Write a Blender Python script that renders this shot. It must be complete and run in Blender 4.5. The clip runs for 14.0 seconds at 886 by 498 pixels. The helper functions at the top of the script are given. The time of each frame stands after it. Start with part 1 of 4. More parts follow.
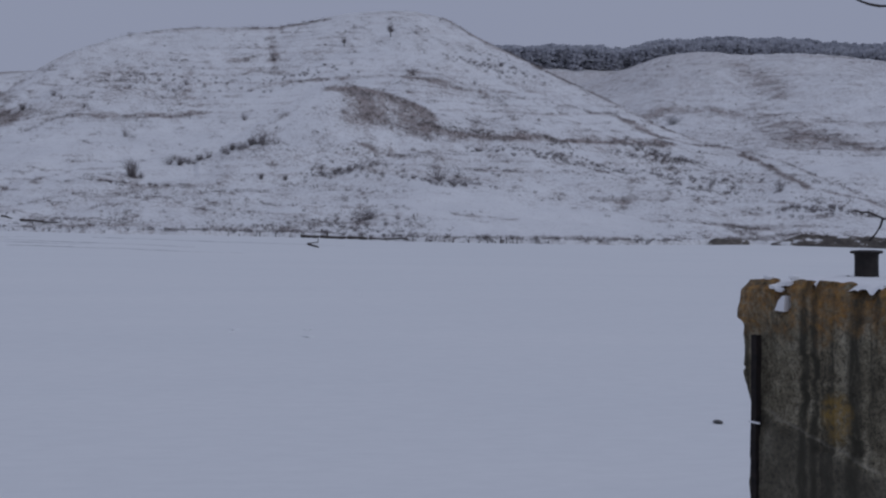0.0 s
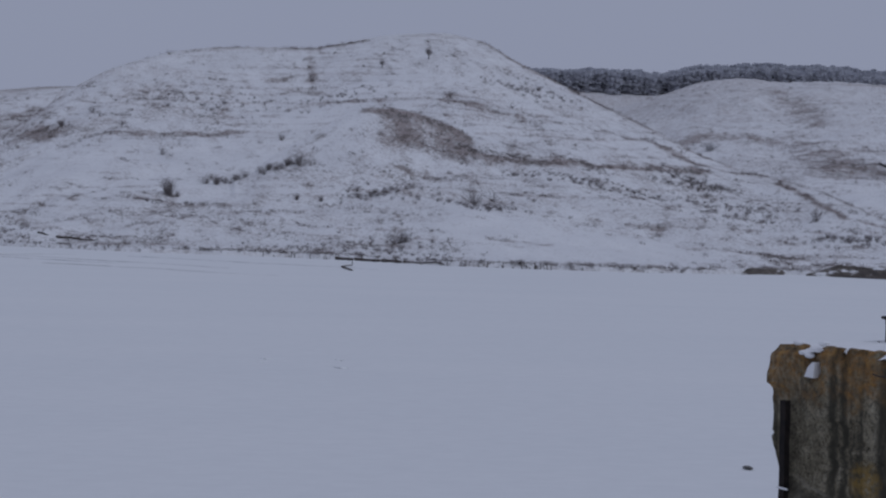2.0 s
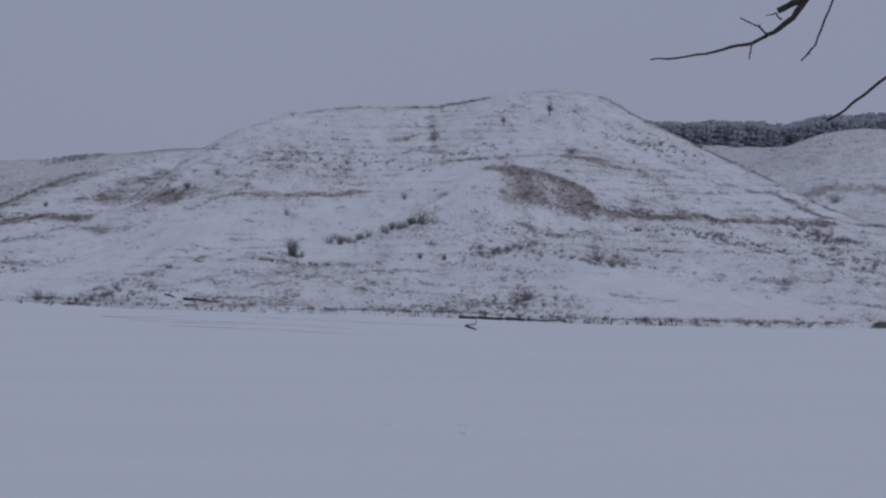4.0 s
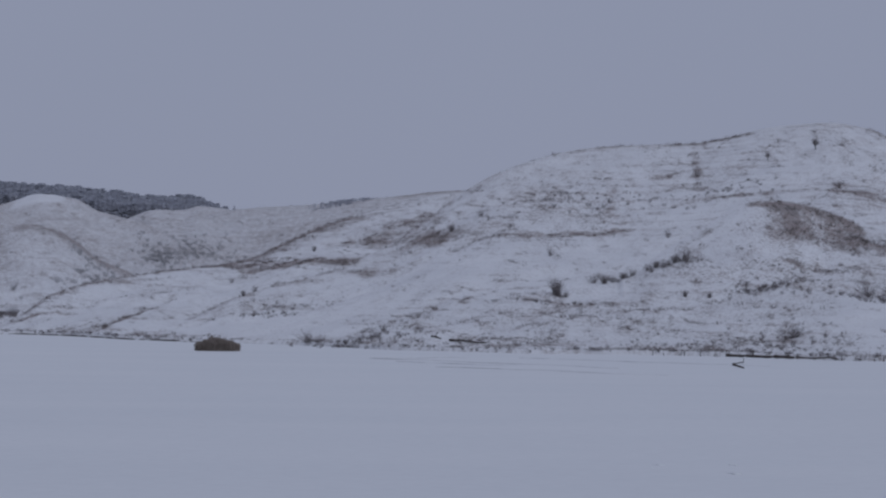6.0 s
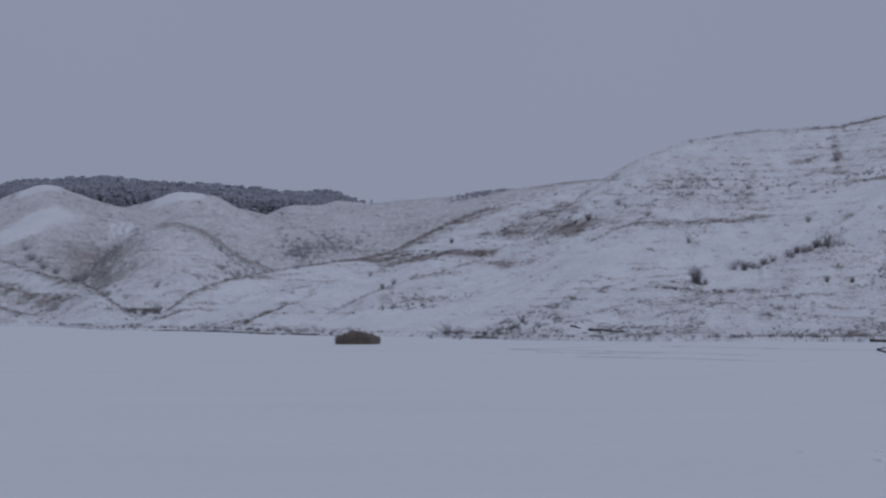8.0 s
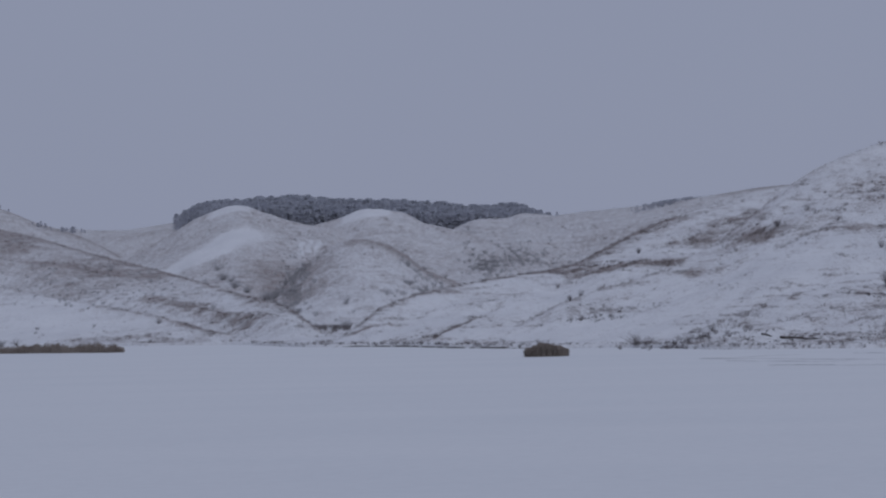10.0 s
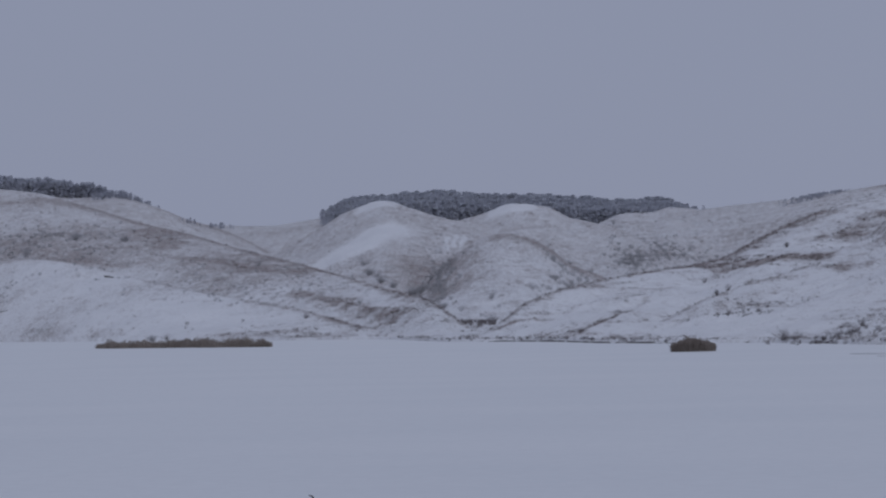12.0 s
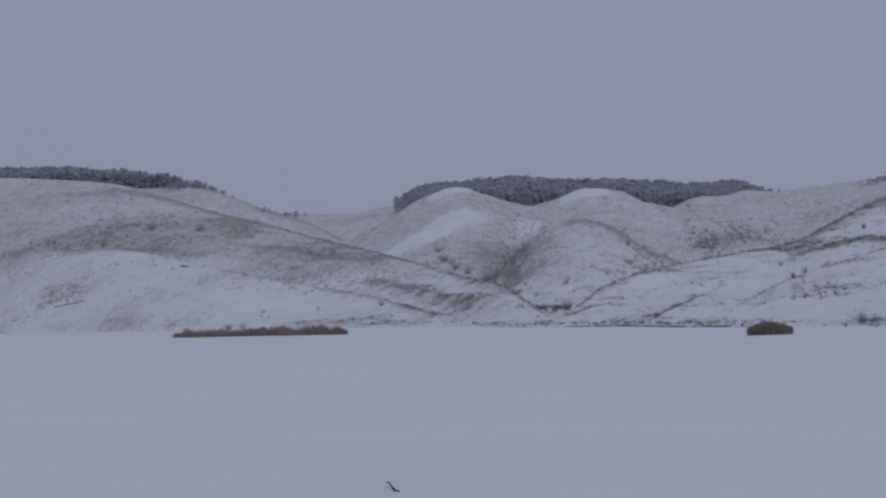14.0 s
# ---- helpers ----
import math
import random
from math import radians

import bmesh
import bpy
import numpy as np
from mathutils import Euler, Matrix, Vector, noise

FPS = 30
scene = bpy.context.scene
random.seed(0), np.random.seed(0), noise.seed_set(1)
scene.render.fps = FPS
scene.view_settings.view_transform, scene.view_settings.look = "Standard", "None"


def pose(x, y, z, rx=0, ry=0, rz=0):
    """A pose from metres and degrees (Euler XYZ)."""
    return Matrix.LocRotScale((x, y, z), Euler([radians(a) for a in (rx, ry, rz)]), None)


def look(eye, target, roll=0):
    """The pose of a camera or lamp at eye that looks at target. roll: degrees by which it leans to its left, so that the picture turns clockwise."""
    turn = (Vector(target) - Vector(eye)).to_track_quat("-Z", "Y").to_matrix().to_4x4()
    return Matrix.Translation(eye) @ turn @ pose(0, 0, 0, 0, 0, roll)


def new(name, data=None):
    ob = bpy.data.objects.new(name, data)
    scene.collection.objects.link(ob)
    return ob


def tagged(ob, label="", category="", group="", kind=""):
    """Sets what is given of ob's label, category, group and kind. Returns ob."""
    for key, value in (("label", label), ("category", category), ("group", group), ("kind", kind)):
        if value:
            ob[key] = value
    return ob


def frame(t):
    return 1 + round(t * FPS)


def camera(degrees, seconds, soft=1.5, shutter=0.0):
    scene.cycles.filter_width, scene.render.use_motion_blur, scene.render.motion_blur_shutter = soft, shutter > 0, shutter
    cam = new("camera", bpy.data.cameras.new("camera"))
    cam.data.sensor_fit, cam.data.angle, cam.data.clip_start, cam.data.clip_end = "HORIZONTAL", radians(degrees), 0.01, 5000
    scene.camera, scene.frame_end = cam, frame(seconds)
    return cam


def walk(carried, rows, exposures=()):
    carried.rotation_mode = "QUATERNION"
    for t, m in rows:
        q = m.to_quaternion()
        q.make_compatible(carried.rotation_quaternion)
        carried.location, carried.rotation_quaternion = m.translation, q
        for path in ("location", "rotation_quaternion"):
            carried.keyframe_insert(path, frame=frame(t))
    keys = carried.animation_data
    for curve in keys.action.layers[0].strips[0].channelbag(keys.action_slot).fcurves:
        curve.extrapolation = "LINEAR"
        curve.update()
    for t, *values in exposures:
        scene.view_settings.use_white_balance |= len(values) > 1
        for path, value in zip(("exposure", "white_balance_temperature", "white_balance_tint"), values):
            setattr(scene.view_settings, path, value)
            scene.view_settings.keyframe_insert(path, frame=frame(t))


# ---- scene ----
cam = camera(26.32, 14.0, soft=2.25)
# seconds, place of the lens, heading to the left, tilt and roll in degrees
PATH = [
    (0.0, 0.000, -0.000, 4.750, -13.986, -1.472, 1.164),
    (0.5, -0.001, 0.000, 4.815, -13.681, -1.461, 1.282),
    (1.0, 0.012, -0.003, 4.933, -13.314, -1.505, 1.699),
    (1.5, 0.013, -0.003, 5.047, -13.119, -1.309, 2.094),
    (2.0, 0.036, -0.009, 5.170, -12.920, -0.874, 2.184),
    (2.2, 0.035, -0.009, 5.221, -12.826, -0.737, 2.160),
    (4.3, 0.044, -0.011, 5.500, -8.045, 0.938, 1.376),
    (4.5, 0.044, -0.011, 5.500, -7.225, 1.101, 1.352),
    (5.0, 0.044, -0.011, 5.500, -4.842, 1.407, 1.092),
    (5.5, 0.044, -0.011, 5.500, -2.849, 1.614, 0.865),
    (6.0, 0.044, -0.011, 5.500, -1.158, 1.739, 0.654),
    (6.5, 0.044, -0.011, 5.500, 0.000, 1.716, 0.342),
    (7.0, 0.044, -0.011, 5.500, 0.909, 1.601, 0.051),
    (7.5, 0.044, -0.011, 5.500, 1.755, 1.471, -0.120),
    (8.0, 0.044, -0.011, 5.500, 2.997, 1.451, -0.350),
    (8.2, 0.044, -0.011, 5.500, 3.529, 1.479, -0.484),
    (10.3, 0.044, -0.011, 5.500, 9.456, 2.009, -1.305),
    (10.5, 0.044, -0.011, 5.500, 9.989, 2.059, -1.067),
    (11.0, 0.044, -0.011, 5.500, 11.143, 2.043, -1.280),
    (11.5, 0.044, -0.011, 5.500, 12.131, 1.985, -1.407),
    (12.0, 0.044, -0.011, 5.500, 13.019, 1.883, -1.594),
    (12.5, 0.044, -0.011, 5.500, 13.691, 1.764, -1.798),
    (13.0, 0.044, -0.011, 5.500, 14.305, 1.630, -1.986),
    (13.5, 0.044, -0.011, 5.500, 14.827, 1.589, -2.102),
    (14.0, 0.044, -0.011, 5.500, 15.272, 1.539, -2.194),
]
walk(cam, [(t, pose(x, y, z, 90 + tilt, 0, head) @ pose(0, 0, 0, 0, 0, roll)) for t, x, y, z, head, tilt, roll in PATH])

# ---- world, sun, exposure: flat winter overcast ----
world = bpy.data.worlds.new("overcast_sky")
scene.world = world
world.use_nodes = True
wn, wl = world.node_tree.nodes, world.node_tree.links
sky = wn.new("ShaderNodeTexSky")
sky.sky_type, sky.sun_disc = "NISHITA", False
sky.sun_elevation, sky.sun_rotation = radians(38), radians(150)
sky.dust_density = 6.0
dim = wn.new("ShaderNodeMix")
dim.data_type, dim.blend_type = "RGBA", "MULTIPLY"
dim.inputs["Factor"].default_value = 1.0
wl.new(sky.outputs["Color"], dim.inputs["A"])
dim.inputs["B"].default_value = (0.8, 0.8, 0.8, 1)
cloud = wn.new("ShaderNodeTexNoise")
cloud.inputs["Scale"].default_value, cloud.inputs["Detail"].default_value = 1.6, 3.0
cloud_ramp = wn.new("ShaderNodeValToRGB")
cloud_ramp.color_ramp.elements[0].position, cloud_ramp.color_ramp.elements[0].color = 0.3, (2.49, 2.77, 3.80, 1)
cloud_ramp.color_ramp.elements[1].position, cloud_ramp.color_ramp.elements[1].color = 0.7, (2.65, 2.94, 3.99, 1)
wl.new(cloud.outputs["Fac"], cloud_ramp.inputs["Fac"])
deck = wn.new("ShaderNodeMix")
deck.data_type = "RGBA"
deck.inputs["Factor"].default_value = 0.97
wl.new(dim.outputs["Result"], deck.inputs["A"])
wl.new(cloud_ramp.outputs["Color"], deck.inputs["B"])
wl.new(deck.outputs["Result"], wn["Background"].inputs["Color"])
wn["Background"].inputs["Strength"].default_value = 0.1

sun_data = bpy.data.lights.new("sun", "SUN")
sun_data.energy, sun_data.angle, sun_data.color = 0.5, radians(40), (0.78, 0.86, 1.0)
sun = new("sun", sun_data)
sun.matrix_world = look((0, 0, 100), (-40, 60, 20))

# ---- materials ----
def material(name, rough=0.9, metal=0.0):
    m = bpy.data.materials.new(name)
    m.use_nodes = True
    nt = m.node_tree
    bsdf = nt.nodes["Principled BSDF"]
    bsdf.inputs["Roughness"].default_value, bsdf.inputs["Metallic"].default_value = rough, metal
    bsdf.inputs["Specular IOR Level"].default_value = 0.2
    return m, nt, bsdf


def node(nt, kind, **inputs):
    n = nt.nodes.new(kind)
    for key, value in inputs.items():
        n.inputs[key].default_value = value
    return n


def noise_of(nt, scale, detail=4.0, rough=0.6, stretch=(1, 1, 1)):
    co = nt.nodes.new("ShaderNodeTexCoord")
    mp = node(nt, "ShaderNodeMapping", Scale=stretch)
    n = node(nt, "ShaderNodeTexNoise", Scale=scale, Detail=detail, Roughness=rough)
    nt.links.new(co.outputs["Object"], mp.inputs["Vector"])
    nt.links.new(mp.outputs["Vector"], n.inputs["Vector"])
    return n.outputs["Fac"]


def ramp(nt, fac, stops):
    r = nt.nodes.new("ShaderNodeValToRGB")
    els = r.color_ramp.elements
    while len(els) < len(stops):
        els.new(0.5)
    for e, (p, col) in zip(els, stops):
        e.position = p
        e.color = (*col, 1) if len(col) == 3 else (col[0], col[0], col[0], 1)
    nt.links.new(fac, r.inputs["Fac"])
    return r.outputs["Color"]


def mix(nt, fac, a, b, blend="MIX"):
    n = nt.nodes.new("ShaderNodeMix")
    n.data_type, n.blend_type = "RGBA", blend
    for sock, value in (("Factor", fac), ("A", a), ("B", b)):
        if isinstance(value, bpy.types.NodeSocket):
            nt.links.new(value, n.inputs[sock])
        elif sock == "Factor":
            n.inputs[sock].default_value = value
        else:
            n.inputs[sock].default_value = (*value, 1)
    return n.outputs["Result"]


def maths(nt, op, a, b, clamp=False):
    n = nt.nodes.new("ShaderNodeMath")
    n.operation, n.use_clamp = op, clamp
    for i, value in enumerate((a, b)):
        if isinstance(value, bpy.types.NodeSocket):
            nt.links.new(value, n.inputs[i])
        else:
            n.inputs[i].default_value = value
    return n.outputs["Value"]


def bump(nt, bsdf, height, strength, distance):
    b = node(nt, "ShaderNodeBump", Strength=strength, Distance=distance)
    nt.links.new(height, b.inputs["Height"])
    nt.links.new(b.outputs["Normal"], bsdf.inputs["Normal"])


def simple(name, stops, scale, rough=0.85, metal=0.0, relief=0.0, stretch=(1, 1, 1), detail=5.0):
    m, nt, bsdf = material(name, rough, metal)
    fac = noise_of(nt, scale, detail, 0.65, stretch)
    nt.links.new(ramp(nt, fac, stops), bsdf.inputs["Base Color"])
    if relief:
        bump(nt, bsdf, fac, 0.8, relief)
    return m


def thin(nt, bsdf, share):
    """Thin blades and sprays let part of the light through."""
    col = bsdf.inputs["Base Color"].links[0].from_socket
    glow = node(nt, "ShaderNodeBsdfTranslucent")
    nt.links.new(col, glow.inputs["Color"])
    both = node(nt, "ShaderNodeMixShader", Fac=share)
    nt.links.new(bsdf.outputs["BSDF"], both.inputs[1])
    nt.links.new(glow.outputs["BSDF"], both.inputs[2])
    nt.links.new(both.outputs["Shader"], nt.nodes["Material Output"].inputs["Surface"])




def hill_material():
    """Thin snow with dry steppe grass showing through; the cover attribute says how much, far haze included."""
    m, nt, bsdf = material("snowy_grass_slope", 0.95)
    cover = nt.nodes.new("ShaderNodeAttribute")
    cover.attribute_name = "cover"
    fine = noise_of(nt, 0.7, 6.0, 0.75)
    wide = noise_of(nt, 0.07, 4.0, 0.6)
    speck = noise_of(nt, 2.2, 3.0, 0.7)
    a = maths(nt, "ADD", cover.outputs["Fac"], maths(nt, "MULTIPLY", maths(nt, "SUBTRACT", fine, 0.5), 1.7))
    a = maths(nt, "ADD", a, maths(nt, "MULTIPLY", maths(nt, "SUBTRACT", speck, 0.5), 2.6))
    a = maths(nt, "ADD", a, maths(nt, "MULTIPLY", maths(nt, "SUBTRACT", wide, 0.5), 0.4))
    a = ramp(nt, a, [(0.16, (0.0,)), (0.55, (0.36,)), (1.15, (1.0,))])
    grass = ramp(nt, noise_of(nt, 0.12, 4.0), [(0.3, (0.285, 0.262, 0.258)), (0.5, (0.36, 0.312, 0.30)), (0.7, (0.32, 0.30, 0.292))])
    snow = ramp(nt, wide, [(0.3, (0.74, 0.74, 0.755)), (0.7, (0.84, 0.84, 0.85))])
    nt.links.new(mix(nt, a, snow, grass), bsdf.inputs["Base Color"])
    bump(nt, bsdf, fine, 0.6, 0.3)
    return m


def ice_material():
    m, nt, bsdf = material("wind_packed_snow", 0.85)
    drift = noise_of(nt, 0.09, 5.0, 0.6, (0.35, 1.0, 1.0))
    grain = noise_of(nt, 2.0, 5.0, 0.7, (0.6, 1.0, 1.0))
    col = ramp(nt, drift, [(0.3, (0.79, 0.80, 0.81)), (0.7, (0.825, 0.83, 0.835))])
    col = mix(nt, 0.12, col, ramp(nt, grain, [(0.35, (0.6, 0.6, 0.62)), (0.65, (0.95, 0.95, 0.95))]), "MULTIPLY")
    nt.links.new(col, bsdf.inputs["Base Color"])
    bump(nt, bsdf, grain, 0.15, 0.03)
    return m


def concrete_material():
    """Old dock concrete: grey cement, damp black runs down the face, orange lichen along the top."""
    m, nt, bsdf = material("weathered_concrete", 0.92)
    co = nt.nodes.new("ShaderNodeTexCoord")
    sep = nt.nodes.new("ShaderNodeSeparateXYZ")
    nt.links.new(co.outputs["Object"], sep.inputs["Vector"])
    base = ramp(nt, noise_of(nt, 2.6, 9.0, 0.72), [(0.3, (0.07, 0.06, 0.042)), (0.5, (0.215, 0.188, 0.132)), (0.7, (0.42, 0.38, 0.285))])
    base = mix(nt, 0.85, base, ramp(nt, noise_of(nt, 22.0, 6.0, 0.8), [(0.38, (0.18, 0.18, 0.18)), (0.5, (0.92, 0.92, 0.92)), (0.64, (1.4, 1.4, 1.36))]), "MULTIPLY")
    # damp black runs, and a darker tide band near the foot
    wet = noise_of(nt, 1.0, 4.0, 0.62, (4.9, 4.9, 0.2))
    damp = ramp(nt, wet, [(0.55, (0.0,)), (0.66, (0.75,))])
    sway = maths(nt, "MULTIPLY", maths(nt, "SUBTRACT", noise_of(nt, 3.0, 5.0, 0.7, (1, 1, 0.35)), 0.5), 0.16)
    for at, wide in ((0.74, 0.07), (0.89, 0.06), (1.45, 0.12), (2.2, 0.1)):
        off = maths(nt, "ABSOLUTE", maths(nt, "ADD", maths(nt, "SUBTRACT", sep.outputs["X"], at), sway), 0.0)
        damp = maths(nt, "MAXIMUM", damp, ramp(nt, off, [(wide * 0.3, (0.95,)), (wide * 1.1, (0.0,))]))
    damp = maths(nt, "MULTIPLY", damp, ramp(nt, noise_of(nt, 7.0, 6.0, 0.75, (1.6, 1.6, 0.5)), [(0.32, (0.35,)), (0.55, (1.0,))]))
    base = mix(nt, damp, base, (0.045, 0.04, 0.03))
    wave = maths(nt, "ADD", sep.outputs["Z"], maths(nt, "MULTIPLY", sep.outputs["X"], 0.31))
    wave = maths(nt, "ADD", wave, maths(nt, "MULTIPLY", maths(nt, "SUBTRACT", noise_of(nt, 4.0, 4.0), 0.5), 0.12))
    base = mix(nt, ramp(nt, maths(nt, "ADD", wave, 1.94), [(0.49, (0.62,)), (0.55, (0.0,))]), base, (0.075, 0.068, 0.055))
    base = mix(nt, ramp(nt, maths(nt, "ADD", wave, 1.94), [(0.545, (0.0,)), (0.56, (0.28,)), (0.60, (0.0,))]), base, (0.46, 0.43, 0.36))
    # orange and yellow lichen, thick along the broken top
    height = maths(nt, "ADD", sep.outputs["Z"], maths(nt, "MULTIPLY", maths(nt, "SUBTRACT", noise_of(nt, 3.4, 5.0), 0.5), 1.6))
    lich = maths(nt, "MULTIPLY", ramp(nt, maths(nt, "ADD", height, 0.95), [(0.30, (0.0,)), (0.72, (1.0,))]),
                 ramp(nt, noise_of(nt, 9.0, 7.0, 0.75), [(0.34, (0.0,)), (0.58, (0.88,))]))
    rust = ramp(nt, noise_of(nt, 12.0, 5.0), [(0.3, (0.10, 0.068, 0.036)), (0.52, (0.29, 0.150, 0.050)), (0.72, (0.44, 0.245, 0.065))])
    col = mix(nt, lich, base, rust)
    # the damp runs go on through the lichen
    col = mix(nt, maths(nt, "MULTIPLY", damp, 0.7), col, (0.055, 0.05, 0.036))
    # one yellow lichen patch low on the face
    du = maths(nt, "MULTIPLY", maths(nt, "SUBTRACT", sep.outputs["X"], 1.2), 3.2)
    dz = maths(nt, "MULTIPLY", maths(nt, "ADD", sep.outputs["Z"], 1.42), 2.6)
    off = maths(nt, "ADD", maths(nt, "MULTIPLY", du, du), maths(nt, "MULTIPLY", dz, dz))
    off = maths(nt, "ADD", off, maths(nt, "MULTIPLY", maths(nt, "SUBTRACT", noise_of(nt, 5.0, 5.0), 0.5), 1.2))
    spots = maths(nt, "MULTIPLY", ramp(nt, off, [(0.1, (0.75,)), (0.65, (0.0,))]), ramp(nt, noise_of(nt, 14.0, 5.0), [(0.38, (0.2,)), (0.55, (1.0,))]))
    col = mix(nt, spots, col, (0.28, 0.175, 0.045))
    nt.links.new(col, bsdf.inputs["Base Color"])
    bump(nt, bsdf, noise_of(nt, 9.0, 9.0, 0.8), 0.8, 0.035)
    return m


M_HILL = hill_material()
M_ICE = ice_material()
M_CONCRETE = concrete_material()
M_SNOW = simple("settled_snow", [(0.3, (0.76, 0.76, 0.77)), (0.7, (0.87, 0.87, 0.88))], 3.0, 0.9, 0, 0.03)
M_IRON = simple("painted_mooring_iron", [(0.3, (0.018, 0.016, 0.016)), (0.6, (0.035, 0.03, 0.028)), (0.8, (0.07, 0.045, 0.035))], 6.0, 0.7, 0.2, 0.004)
M_STEEL = simple("rusted_steel", [(0.3, (0.012, 0.011, 0.012)), (0.7, (0.035, 0.028, 0.025))], 9.0, 0.75, 0.2, 0.004)
M_BARK = simple("wet_dark_bark", [(0.3, (0.03, 0.025, 0.024)), (0.7, (0.075, 0.062, 0.055))], 30.0, 0.9, 0, 0.004)
M_TWIG = simple("hazed_shrub_twigs", [(0.3, (0.14, 0.125, 0.126)), (0.7, (0.25, 0.222, 0.222))], 2.0, 0.95)
M_TUFT = simple("dead_grass", [(0.3, (0.13, 0.110, 0.103)), (0.7, (0.29, 0.245, 0.23))], 0.3, 0.95)
M_HEATH = simple("grey_heath", [(0.3, (0.25, 0.236, 0.231)), (0.7, (0.42, 0.39, 0.378))], 0.25, 0.95)
M_REED = simple("dry_reed", [(0.3, (0.26, 0.218, 0.188)), (0.5, (0.36, 0.308, 0.268)), (0.7, (0.45, 0.39, 0.345))], 0.35, 0.9)
M_PINE, pine_nt, pine_bsdf = material("hazed_pine_needles", 0.95)
pine_geo = pine_nt.nodes.new("ShaderNodeNewGeometry")
pine_tone = ramp(pine_nt, pine_geo.outputs["Random Per Island"], [(0.0, (0.55, 0.56, 0.605)), (0.6, (0.59, 0.60, 0.645)), (1.0, (0.63, 0.64, 0.68))])
pine_nt.links.new(mix(pine_nt, 0.3, pine_tone, ramp(pine_nt, noise_of(pine_nt, 0.05), [(0.3, (0.52, 0.53, 0.57)), (0.7, (0.64, 0.65, 0.69))])), pine_bsdf.inputs["Base Color"])
thin(pine_nt, pine_bsdf, 0.5)
for leafy in (M_TUFT, M_HEATH, M_REED):
    thin(leafy.node_tree, leafy.node_tree.nodes["Principled BSDF"], 0.4)
M_STONE = simple("grey_stone", [(0.3, (0.10, 0.097, 0.095)), (0.7, (0.24, 0.235, 0.23))], 8.0, 0.9)
M_SLUSH = simple("grey_frozen_slush", [(0.3, (0.42, 0.42, 0.43)), (0.7, (0.7, 0.7, 0.71))], 0.25, 0.6)
M_HAZED = simple("haze_grey_thicket", [(0.3, (0.36, 0.355, 0.365)), (0.7, (0.50, 0.495, 0.505))], 0.1, 0.95)
M_EARTH = simple("bare_bank_earth", [(0.3, (0.06, 0.054, 0.05)), (0.55, (0.15, 0.13, 0.115)), (0.60, (0.78, 0.78, 0.79))], 0.6, 0.95, 0, 0.2, (0.5, 0.5, 1.6))
M_WOOD = simple("weathered_driftwood", [(0.3, (0.05, 0.042, 0.038)), (0.7, (0.13, 0.105, 0.09))], 12.0, 0.9, 0, 0.01, (1, 1, 0.2))

# ---- the lie of the land: hills round a lake, told by heading from the quay ----
LENS_Z = 5.5


def lattice(ix, iy, seed):
    h = (ix.astype(np.int64) * 374761393 + iy.astype(np.int64) * 668265263 + seed * 1442695041) & 0xFFFFFFFF
    h = ((h ^ (h >> 13)) * 1274126177) & 0xFFFFFFFF
    return ((h ^ (h >> 16)) & 0xFFFF) / 65535.0


def value_noise(x, y, seed):
    ix, iy = np.floor(x), np.floor(y)
    fx, fy = x - ix, y - iy
    fx, fy = fx * fx * (3 - 2 * fx), fy * fy * (3 - 2 * fy)
    a, b = lattice(ix, iy, seed), lattice(ix + 1, iy, seed)
    c, d = lattice(ix, iy + 1, seed), lattice(ix + 1, iy + 1, seed)
    return (a + (b - a) * fx) * (1 - fy) + (c + (d - c) * fx) * fy


def fbm(x, y, seed, octaves=4, gain=0.5):
    total, amp, norm = 0.0, 1.0, 0.0
    for k in range(octaves):
        total = total + amp * (value_noise(x, y, seed + 17 * k) - 0.5)
        norm += amp
        x, y, amp = x * 2.03 + 11.3, y * 2.03 - 7.1, amp * gain
    return 2 * total / norm


def smooth(e0, e1, v):
    t = np.clip((v - e0) / (e1 - e0), 0, 1)
    return t * t * (3 - 2 * t)


def curve(pairs, az):
    """A smooth line through (heading, value) pairs, flat beyond its ends."""
    p = np.array(sorted(pairs), float)
    x, y = p[:, 0], p[:, 1]
    s = np.diff(y) / np.diff(x)
    d = np.concatenate([[0], np.where(s[:-1] * s[1:] > 0, 2 * s[:-1] * s[1:] / np.where(s[:-1] + s[1:] == 0, 1, s[:-1] + s[1:]), 0), [0]])
    az = np.clip(az, x[0], x[-1])
    i = np.clip(np.searchsorted(x, az) - 1, 0, len(x) - 2)
    h = x[i + 1] - x[i]
    t = (az - x[i]) / h
    return ((1 + 2 * t) * (1 - t) ** 2 * y[i] + t * (1 - t) ** 2 * h * d[i] + t * t * (3 - 2 * t) * y[i + 1] + t * t * (t - 1) * h * d[i + 1])


SHORE = [(-60, 150), (-27, 236), (-23.5, 240), (-21, 226), (-17.7, 216), (-14, 214), (-8, 227), (-4, 226), (0, 236), (3.5, 262), (6.5, 276),
         (8.2, 290), (10, 316), (13, 342), (15, 396), (18, 426), (23.5, 515), (26, 572), (30, 640), (60, 300)]

